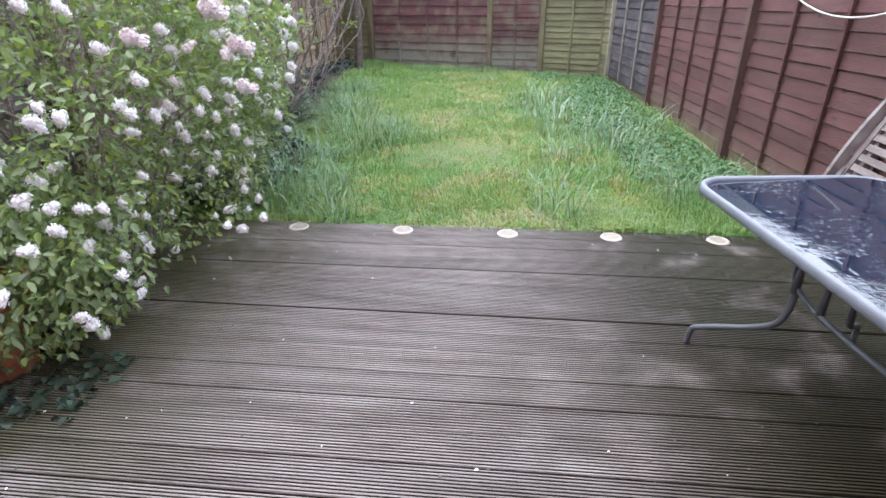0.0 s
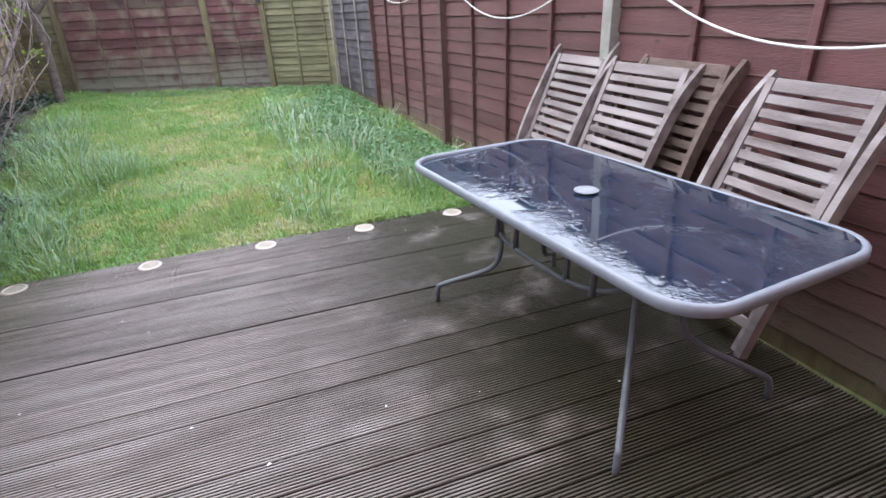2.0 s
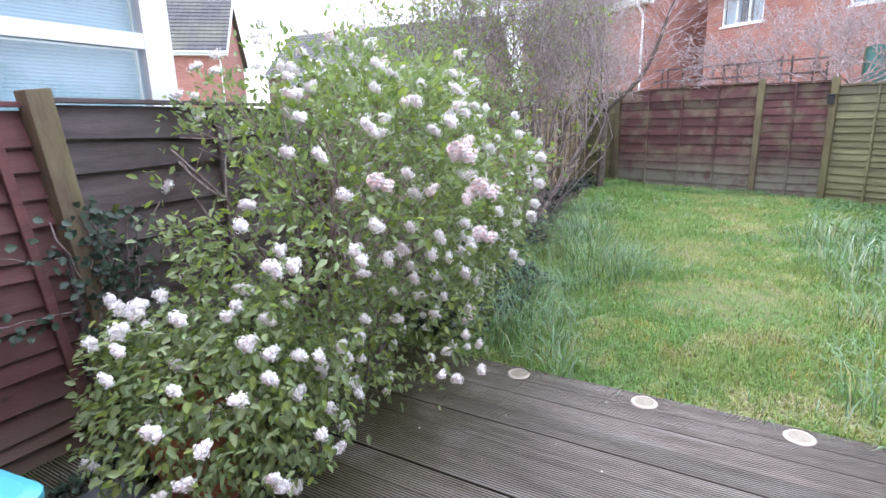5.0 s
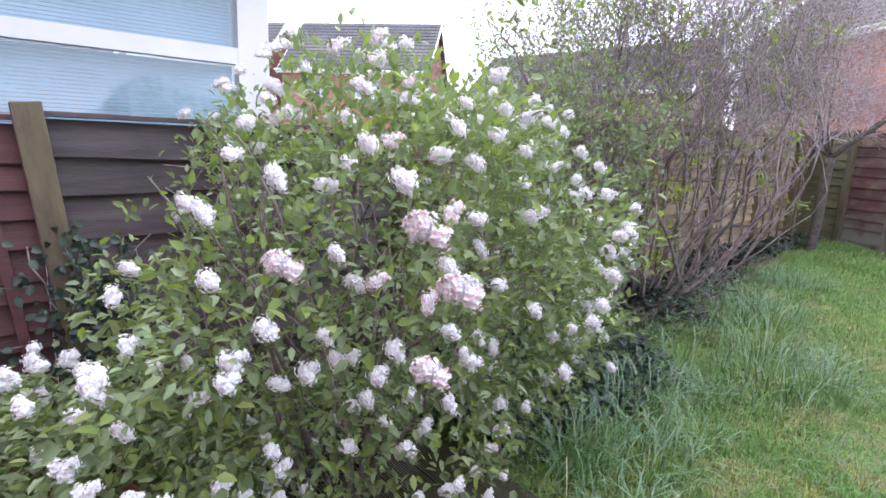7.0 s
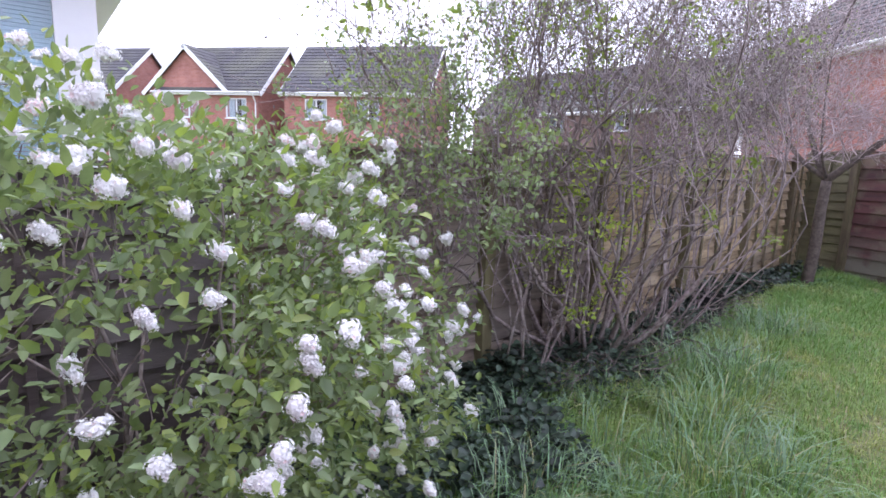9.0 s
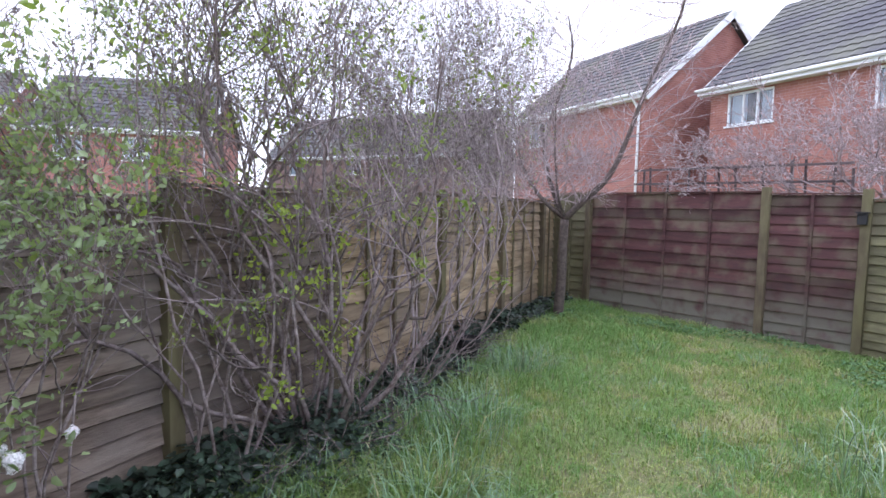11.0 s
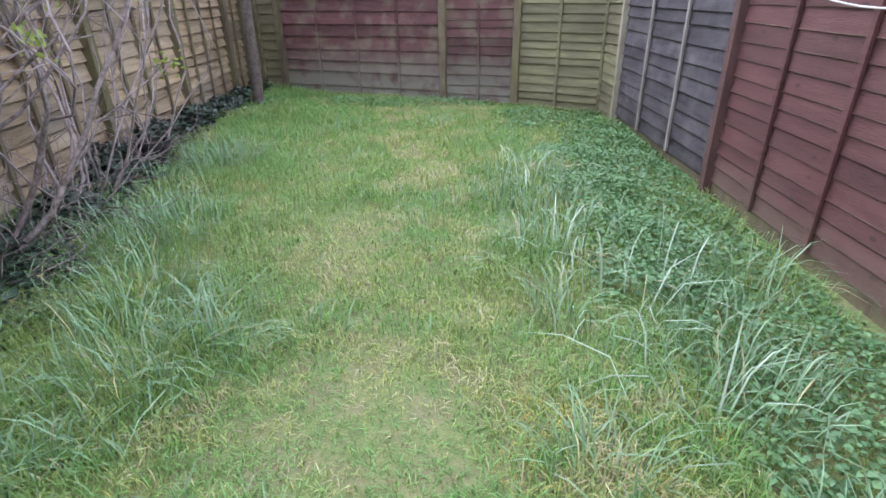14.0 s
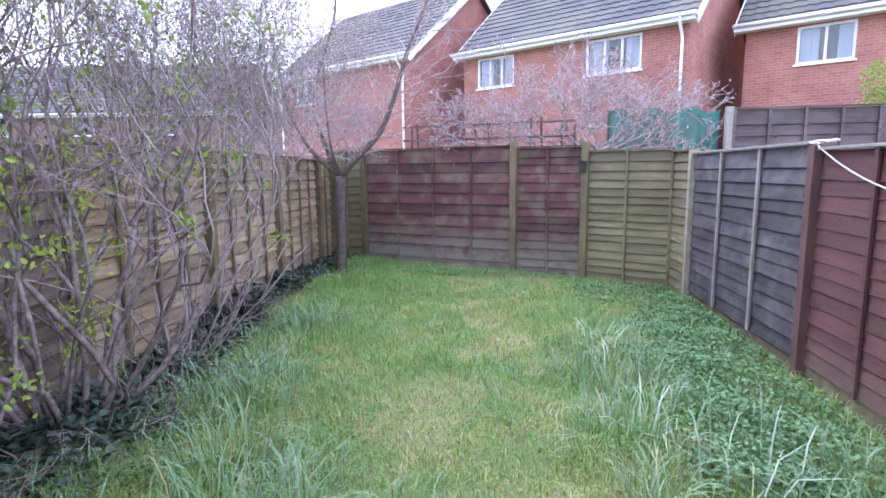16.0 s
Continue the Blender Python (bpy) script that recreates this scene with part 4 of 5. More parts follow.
def bare_shrub(name, label, base, stems, height, spread, seed, mat, depth=3, r0=0.014, leaf_n=0, lean=(0, 0), keep=None, leaf_mat=None, rise=0.05, leaf_size=0.03, kids=3.0, wander=0.16, crown=None, low=0.65, step=5, buds=0):
    rnd = random.Random(seed)
    out, tips = [], []
    root = thing(name, pose(0, 0, 0), label, "shrub")
    for i in range(stems):
        a = i * 2.4 + rnd.uniform(-0.4, 0.4)
        t = rnd.uniform(0.1, 1.0) * spread
        d = Vector((math.cos(a) * t + lean[0], math.sin(a) * t + lean[1], 1)).normalized()
        p = Vector((base[0] + 0.12 * math.cos(a), base[1] + 0.15 * math.sin(a), -0.06))
        out = []
        grow(out, tips, p, d, height * rnd.uniform(0.42, 0.62), r0 * rnd.uniform(0.7, 1.3), depth, rnd, wander, rise, kids, 0.58, step, keep=keep, low=low)
        tagged(shared("stem", prisms(out, mat, "stem", 4 if i < 4 else 3), root), "bare woody stem with its twigs")
    if leaf_n:
        g = np.random.default_rng(seed)
        tp = np.array(tips)
        nk = max(20, leaf_n // 14)
        cen = tp[g.integers(0, len(tp), nk)]
        own = g.integers(0, nk, leaf_n)
        pos = cen[own][:, :3] + g.normal(size=(leaf_n, 3)) * 0.045
        if crown:
            pos = pos[pos[:, 2] > crown]
        m = len(pos)
        d = g.normal(size=(m, 3)) + np.array([0, 0, 0.6])
        ln = g.uniform(0.7, 1.3, m) * leaf_size
        tagged(shared("foliage", leaves(pos, d, unit(m, g), ln, ln * 0.55, [leaf_mat or LEAF_YOUNG]), root), "sparse small spring leaves", kind="stuff")
    if buds:
        g = np.random.default_rng(seed + 500)
        tp = np.array(tips)[:, :3]
        tp = tp[tp[:, 2] > 1.75]
        pos = tp[g.integers(0, len(tp), buds)] + g.normal(size=(buds, 3)) * np.array([0.07, 0.07, 0.10])
        d = g.normal(size=(buds, 3)) + np.array([0, 0, 0.7])
        ln = g.uniform(0.6, 1.5, buds) * 0.017
        tagged(shared("bud_cloud", leaves(pos, d, unit(buds, g), ln, ln * 0.45, [BUD]), root), "tiny purple-brown unopened buds", kind="stuff")
        out = []
        for k in range(buds // 9):
            p = Vector(tp[int(g.integers(0, len(tp)))]) + Vector(g.normal(size=3)) * 0.05
            dd = Vector((g.normal() * 0.5, g.normal() * 0.5, 1.0)).normalized()
            q = p + dd * g.uniform(0.10, 0.28)
            m = (p + q) / 2 + Vector(g.normal(size=3)) * 0.012
            out.extend(((*p, *m, 0.0026, 0.002), (*m, *q, 0.002, 0.0013)))
        tagged(shared("twig_cloud", prisms(out, mat, "twig_cloud", 3), root), "fine twigs at the ends of the branches", kind="stuff")
    return root


inside = lambda q: (q.x > -3.16 - 0.06 * max(q.y - 2, 0) or q.z > 1.85) and q.x < -1.75 - 0.1 * max(q.y - 2, 0) and q.y < 7.7
_leafy = bare_shrub("shrub", "multi-stemmed shrub with sparse yellow-green leaves by the side fence", (-2.95, 3.10), 20, 3.5, 1.45, 21, BARK, 3, 0.022, 2400, (0.08, -0.25), inside, kids=3.0, wander=0.2, leaf_size=0.042, low=0.35, step=7, buds=4500)
bare_shrub("shrub", "thin twiggy shrub with green and purple-brown buds by the fence", (-2.9, 2.3), 8, 4.0, 0.5, 22, BARK, 3, 0.011, 5500, (0.08, -0.05), inside, LEAF_YOUNG, 0.08, 0.024, 4.0, wander=0.19, crown=1.3, low=1.2, step=7, buds=7000)
bare_shrub("shrub", "pale grey bare twiggy shrub by the side fence", (-3.0, 4.2), 9, 3.8, 0.75, 23, TWIG, 3, 0.013, 2200, (0.10, 0.0), inside, kids=4.6, leaf_size=0.016, wander=0.19, low=0.95, step=7, buds=11000)
bare_shrub("shrub", "pale grey bare twiggy shrub beside the black pot", (-3.2, 5.7), 6, 3.7, 0.35, 24, TWIG, 3, 0.010, 1500, (-0.02, 0.0), inside, kids=4.6, leaf_size=0.016, wander=0.19, low=1.5, step=7, buds=8000)
bare_shrub("shrub", "pale grey twiggy shrub with many tiny buds by the fence", (-3.15, 5.0), 6, 3.7, 0.45, 27, TWIG, 3, 0.010, 900, (0.04, 0.05), inside, kids=4.6, leaf_size=0.016, wander=0.19, low=1.3, step=7, buds=9000)
bare_shrub("shrub", "low green leafy shrub between the flowering bush and the fence", (-2.85, 1.2), 9, 2.4, 0.4, 26, BARK, 3, 0.009, 4000, (0.0, 0.1), inside, LEAF, 0.1, 0.03, 2.8, crown=1.0)
# fresh leaf clusters low on the leafy shrub
g = np.random.default_rng(88)
cen = np.stack([g.uniform(-2.95, -2.35, 26), g.uniform(2.2, 3.6, 26), g.uniform(0.45, 1.75, 26)], axis=1)
n = 620
pos = cen[g.integers(0, 26, n)] + g.normal(size=(n, 3)) * 0.05
ln = g.uniform(0.022, 0.045, n)
tagged(shared("foliage", leaves(pos, g.normal(size=(n, 3)) + np.array([0, 0, 0.5]), unit(n, g), ln, ln * 0.6, [LEAF_FRESH]), _leafy), "fresh bright yellow-green spring leaves", kind="stuff")
rnd = random.Random(77)
for k, (x, y) in enumerate(((-2.7, 2.9), (-2.75, 3.5), (-2.85, 4.3), (-3.1, 5.3))):
    out, tips = [], []
    for _ in range(26):
        d = Vector((rnd.uniform(-0.3, 1), rnd.uniform(-1, 1), rnd.uniform(0.05, 0.7))).normalized()
        grow(out, tips, Vector((x + rnd.uniform(-0.25, 0.15), y + rnd.uniform(-0.3, 0.3), 0.02)), d, rnd.uniform(0.35, 0.7), 0.006, 1, rnd, 0.3, -0.06, 3)
    heap = thing("dead_twigs", pose(0, 0, 0), "tangle of dead twigs on the ground under the shrubs", "twigs")
    tagged(shared("twig_tangle", prisms(out, BARK, "twig_tangle", 3), heap), kind="stuff")


def build_tree():
    root = thing("garden_tree", pose(0, 0, 0), "small bare forked tree in front of the back fence", "tree")
    fork = Vector((-2.95, 8.35, 1.52))
    bm = bmesh.new()
    tube(bm, smooth_path([(-3.05, 8.45, -0.1), (-3.0, 8.42, 0.5), (-2.98, 8.38, 1.1), fork], 4), [0.085 - 0.02 * i / 12 for i in range(13)], 9)
    part("trunk", bm, BARK_DARK, root, "dark grey-brown bark", smooth=True)
    limbs = [([fork, (-2.7, 8.3, 1.75), (-2.3, 8.3, 2.15), (-2.05, 8.3, 2.7), (-1.85, 8.3, 3.3), (-1.5, 8.3, 4.1), (-1.3, 8.2, 4.7)], 0.055),
             ([fork, (-3.1, 8.3, 1.85), (-3.3, 8.3, 2.5), (-3.2, 8.3, 3.1), (-2.9, 8.25, 3.9), (-2.95, 8.2, 4.5)], 0.045),
             ([fork, (-3.3, 8.2, 1.85), (-3.6, 8.1, 2.4), (-3.75, 8.0, 3.3), (-3.9, 8.0, 4.2)], 0.036),
             ([fork, (-2.95, 8.0, 1.9), (-2.9, 7.7, 2.5), (-2.8, 7.4, 3.2)], 0.022)]
    rnd = random.Random(4)
    for pts, r in limbs:
        path = smooth_path(pts, 4)
        bm = bmesh.new()
        tube(bm, path, [r * (1 - 0.75 * i / (len(path) - 1)) for i in range(len(path))], 7)
        part("limb", bm, BARK_DARK, root, smooth=True)
        out, tips = [], []
        for i, p in enumerate(path[3:]):
            for _ in range(3):
                d = Vector((rnd.gauss(0, 1), rnd.gauss(0, 0.8), rnd.uniform(-0.1, 1.0))).normalized()
                grow(out, tips, p, d, rnd.uniform(0.45, 0.9), 0.009, 2, rnd, 0.2, 0.05, 3.0, least=0.0028)
        tagged(shared("twig_spray", prisms(out, TWIG_RED, "twig_spray", 3), root), kind="stuff")
    return root


build_tree()


def vine(label, lines, seed, n=5):
    """Bare arching growth over the top of the back fence."""
    rnd = random.Random(seed)
    out, tips = [], []
    for x, y, z, dx, ln, dz in lines:
        for _ in range(n):
            d = Vector((dx + rnd.uniform(-0.5, 0.5), rnd.uniform(-0.25, 0.25), dz + rnd.uniform(-0.2, 0.35))).normalized()
            grow(out, tips, Vector((x + rnd.uniform(-0.3, 0.3), y, z - 0.15)), d, ln * rnd.uniform(0.7, 1.1), 0.014, 3, rnd, 0.24, 0.0, 3.0, least=0.0045)
    root = thing("climbing_vine", pose(0, 0, 0), label, "climbing plant")
    tagged(shared("branchwork", prisms(out, TWIG_RED, "branchwork", 3), root), kind="stuff")
    g = np.random.default_rng(seed)
    tp = np.array(tips)
    m = 1800
    pos = tp[g.integers(0, len(tp), m)][:, :3] + g.normal(size=(m, 3)) * 0.05
    ln = g.uniform(0.02, 0.05, m)
    tagged(shared("bud", leaves(pos, unit(m, g), unit(m, g), ln, ln * 0.6, [TWIG_RED], None, "bud"), root), "small pinkish buds", kind="stuff")


vine("tangled bare climber over the top of the back fence", [(0.9, 9.2, 2.05, 0.8, 0.8, 0.35), (0.5, 9.3, 2.05, -0.9, 0.9, 0.35), (1.5, 8.95, 2.0, 0.8, 0.7, 0.15), (1.2, 9.0, 2.0, 0.3, 0.6, -0.1), (-0.2, 9.6, 2.1, -0.9, 0.8, 0.3), (-1.0, 9.8, 2.1, -0.5, 0.7, 0.3)], 31, 5)
vine("pinkish bare bush rising behind the back fence", [(0.6, 10.2, 2.0, 0.1, 1.05, 1.1), (0.9, 10.2, 2.1, 0.5, 1.0, 0.8), (1.2, 10.2, 2.0, 0.9, 0.95, 0.6), (0.0, 10.4, 2.0, -0.5, 0.95, 0.7), (1.9, 10.1, 2.2, 0.8, 0.8, 0.5)], 32, 6)


def foliage_patch(name, label, category, boxes, seed, mat, size, height, dens, aspect=0.7, mats2=None, kind="stuff"):
    g = np.random.default_rng(seed)
    P0 = []
    for x0, x1, y0, y1 in boxes:
        n = int(abs(x1 - x0) * (y1 - y0) * dens)
        x, y = g.uniform(x0, x1, n), g.uniform(y0, y1, n)
        edge = 1 - np.abs((x - (x0 + x1) / 2) / (x1 - x0) * 2) ** 3
        hh = height * (0.45 + 0.4 * np.sin(x * 5 + y * 3) * np.cos(y * 4.1) + 0.3) * edge
        P0.append(np.stack([x, y, -0.04 + g.random(n) ** 0.7 * np.maximum(hh, 0.02)], axis=1))
    pos = np.concatenate(P0)
    n = len(pos)
    d = g.normal(size=(n, 3)) * np.array([1, 1, 0.35])
    up = np.tile(np.array([0, 0, 1.0]), (n, 1)) + g.normal(size=(n, 3)) * 0.35
    ln = g.uniform(0.6, 1.3, n) * size
    me = leaves(pos, d, up, ln, ln * aspect, [mat] + (mats2 or []), (g.random(n) < 0.2).astype(int) if mats2 else None, name)
    return tagged(new(name, me), label, category, kind=kind)


foliage_patch("ivy_patch", "dark green ivy covering the ground by the side fence", "ivy", [(-3.15, -1.75, 0.15, 1.9), (-3.3, -2.25, 1.7, 3.4), (-3.4, -2.6, 3.3, 5.0), (-3.6, -2.95, 4.8, 7.0), (-3.7, -3.1, 7.0, 9.6)], 41, IVY, 0.06, 0.30, 1700, 0.85)
foliage_patch("ivy_patch", "dark ivy and leaf litter on the decking under the bush", "ivy", [(-2.75, -1.72, -2.05, -1.2), (-2.0, -1.5, -1.85, -1.45), (-2.85, -2.2, -1.4, 0.1)], 44, IVY, 0.042, 0.14, 1500, 0.85)
foliage_patch("weed_patch", "low leafy green weeds along the fence foot", "weeds", [(1.05, 2.0, 1.2, 7.0), (0.75, 1.5, 3.0, 6.2), (1.4, 2.05, 0.4, 1.6)], 42, WEED, 0.032, 0.14, 2100, 0.8)
foliage_patch("weed_patch", "low leafy green weeds along the back fence", "weeds", [(0.4, 1.8, 6.8, 7.9), (-2.8, 0.4, 8.35, 8.85), (-3.3, -2.5, 7.6, 9.2)], 43, WEED, 0.034, 0.12, 1100, 0.8)


# ---- grass ----
def blades(pos, ang, lean, length, width, idx, mats, name):
    """Bent tapering blades, two quads each."""
    n = len(pos)
    h = np.stack([np.cos(ang), np.sin(ang), np.zeros(n)], axis=1)
    s = np.stack([-np.sin(ang), np.cos(ang), np.zeros(n)], axis=1) * width[:, None] * 0.5
    z = np.array([0, 0, 1.0])
    L, ln = length[:, None], lean[:, None]
    m1 = pos + h * L * ln * 0.28 + z * L * 0.48
    m2 = pos + h * L * ln * 0.72 + z * L * (0.82 - 0.30 * ln)
    tip = pos + h * L * ln * 1.15 + z * L * (1.0 - 0.62 * ln)
    v = np.stack([pos - s, pos + s, m1 + s * 0.9, m1 - s * 0.9, m2 + s * 0.62, m2 - s * 0.62, tip + s * 0.1, tip - s * 0.1], axis=1).reshape(-1, 3)
    b = np.arange(n)[:, None] * 8
    f = np.concatenate([b + np.array([0, 1, 2, 3]), b + np.array([3, 2, 4, 5]), b + np.array([5, 4, 6, 7])], axis=1).reshape(-1, 4)
    return mesh_arrays(name, v, f, mats, np.repeat(idx, 3))


def patch(x, y, k, s):
    """Smooth uneven patches: waves in many directions, of many lengths."""
    g = np.random.default_rng(int(s * 10) + 5)
    total = 0.0
    for i in range(14):
        a, q, ph = g.uniform(0, 6.28), k * g.uniform(0.6, 2.2), g.uniform(0, 6.28)
        total = total + np.sin((x * math.cos(a) + y * math.sin(a)) * q + ph + 0.8 * np.sin(x * k * 0.7 - y * k * 0.5 + i))
    return total * 0.38


def build_lawn():
    g = np.random.default_rng(8)
    n = 240000
    y = 0.1 + 9.6 * g.random(n) ** 1.35
    x = g.uniform(-3.5, 2.02, n)
    back = 9.9 - (x + 3.04) * 0.335
    ok = (y < back - 0.1) & ((x > -2.75) | (y > 2.6)) & (x < 2.0) & ((x < 1.05) | (y < 0.9) | (g.random(n) < 0.35))
    x, y = x[ok], y[ok]
    n = len(x)
    p1, p2 = patch(x, y, 2.1, 0.4), patch(x, y, 6.3, 1.9)
    hgt = 0.062 + 0.020 * np.clip(p1 + 0.5 * p2, -1, 1.2)
    side = np.clip(np.abs(x + 0.55) - 0.95, 0, 1)
    worn = np.exp(-((x + 0.45 + 0.25 * np.sin(y * 1.3)) / 0.6) ** 2) * (0.55 + 0.45 * np.clip(patch(x, y, 2.7, 3.3), -1, 1))
    hgt = hgt * (1 - 0.25 * worn)
    hgt = hgt * (1 + np.where(x < 0, 0.8, 0.15) * side)
    length = np.maximum(hgt, 0.045) * g.uniform(0.6, 1.6, n)
    idx = np.zeros(n, int)
    bare = 0.5 * patch(x, y, 3.1, 2.2) + 0.6 * patch(x, y, 7.0, 0.1) + 0.7 * patch(x, y, 15.0, 0.7) - np.abs(x + 0.4) * 0.6 + 0.35 * worn - 0.10
    r = g.random(n)
    idx[r < np.clip(0.30 + 0.55 * bare, 0.03, 0.9)] = 1
    idx[(r > 1 - np.clip(0.05 + 0.22 * bare, 0.03, 0.45))] = 2
    orange = (patch(x, y, 4.3, 1.1) + 0.6 * patch(x, y, 11.0, 2.6) > 1.05) & (y < 2.4) & (np.abs(x + 0.3) < 1.3)
    idx[orange & (g.random(n) < 0.5)] = 3
    length = np.where(idx == 3, length * 0.6, length)
    pos = np.stack([x, y, np.full(n, -0.05) + 0.006 * np.sin(x * 2.1 + y)], axis=1)
    me = blades(pos, g.uniform(0, 6.28, n), g.uniform(0.15, 0.95, n), length, g.uniform(0.003, 0.006, n), idx, [GRASS_A, GRASS_B, GRASS_C, MOSS], "lawn_grass")
    tagged(new("lawn_grass", me), "short uneven green lawn with yellow mossy patches", "grass", kind="stuff")


build_lawn()


def tuft(x, y, n, reach, length, seed, long_share, label, yellow=0.0, broad=1.0):
    g = np.random.default_rng(seed)
    rr = reach * np.sqrt(g.random(n))
    a = g.uniform(0, 6.28, n)
    pos = np.stack([x + rr * np.cos(a), y + rr * np.sin(a), np.full(n, -0.06)], axis=1)
    ang = a + g.normal(0, 0.9, n)
    far = g.random(n) < long_share
    ln = np.where(far, g.uniform(0.7, 1.5, n), g.uniform(0.25, 0.8, n)) * length
    idx = np.where(far, 1, 0)
    idx[g.random(n) < 0.06] = 2
    idx[(g.random(n) < yellow) & ~far] = 3
    me = blades(pos, ang, g.uniform(0.2, 1.0, n), ln, np.where(far, g.uniform(0.004, 0.0085, n) * broad, g.uniform(0.003, 0.0055, n)), idx, [GRASS_A, GRASS_PALE if broad > 1 else GRASS_D, GRASS_C, GRASS_B], "grass_tuft")
    return tagged(new("grass_tuft", me), label, "grass", "tall grass tufts", kind="stuff")


rt = random.Random(17)
for k in range(24):
    y = 0.45 + 5.6 * k / 24 + rt.uniform(-0.15, 0.15)
    x = -1.95 - 0.13 * y + rt.uniform(-0.4, 0.45)
    tuft(x, y, rt.randint(260, 480), rt.uniform(0.16, 0.34), rt.uniform(0.18, 0.34), 100 + k, rt.uniform(0.08, 0.3), "tall green grass tuft beside the ivy")
for k in range(9):
    tuft(rt.uniform(-1.75, -1.2), 0.3 + 0.3 * k + rt.uniform(-0.1, 0.1), rt.randint(160, 260), rt.uniform(0.14, 0.24), rt.uniform(0.16, 0.28), 500 + k, 0.3, "green grass tuft at the edge of the lawn")
for k in range(26):
    y = 0.5 + 5.3 * k / 26 + rt.uniform(-0.15, 0.15)
    x = 0.95 + rt.uniform(-0.65, 0.65) - (0.25 if y > 3.5 else 0)
    tuft(x, y, rt.randint(45, 120), rt.uniform(0.16, 0.38), rt.uniform(0.16, 0.36), 200 + k, rt.uniform(0.35, 0.8), "tall pale blue-green grass tuft near the weeds")
for k in range(46):
    tuft(rt.uniform(-1.9, 0.9), rt.uniform(0.25, 7.5), rt.randint(160, 300), rt.uniform(0.10, 0.28), rt.uniform(0.09, 0.17), 300 + k, 0.10, "short thick grass tuft in the lawn", rt.choice((0.0, 0.2, 0.9)))
for k, (x, y, n) in enumerate(((0.75, 2.8, 20), (1.0, 3.1, 16), (0.6, 3.6, 22), (0.65, 4.6, 26), (0.35, 4.9, 20), (0.9, 2.3, 14))):
    tuft(x, y, n, 0.30, 0.36, 950 + k, 0.85, "arching pale silvery grass tuft beside the weeds", 0.0, 1.25)
for x, y, n in ((-1.75, 2.95, 700), (-1.55, 2.35, 500), (-1.95, 3.6, 420), (-1.25, 2.4, 300)):
    tuft(x, y, n, 0.30, 0.33, int(900 + 10 * y), 0.16, "big arching green grass tuft beside the shrub", 0.3)
for k in range(14):
    tuft(-2.0 + 3.9 * k / 13, 0.2 + rt.uniform(-0.03, 0.05), 140, 0.14, rt.uniform(0.08, 0.15), 400 + k, 0.1, "short grass tuft against the decking edge")


# ---- garden table ----
TX, TY, TZ = 1.18, -1.70, 0.68
TW, TL = 0.79, 1.67


def rounded_rect(w, l, r, n=7):
    pts = []
    for cx, cy, a0 in ((w / 2 - r, l / 2 - r, 0), (-w / 2 + r, l / 2 - r, 90), (-w / 2 + r, -l / 2 + r, 180), (w / 2 - r, -l / 2 + r, 270)):
        for k in range(n):
            a = radians(a0 + 90 * k / (n - 1))
            pts.append((cx + r * math.cos(a), cy + r * math.sin(a)))
    return pts


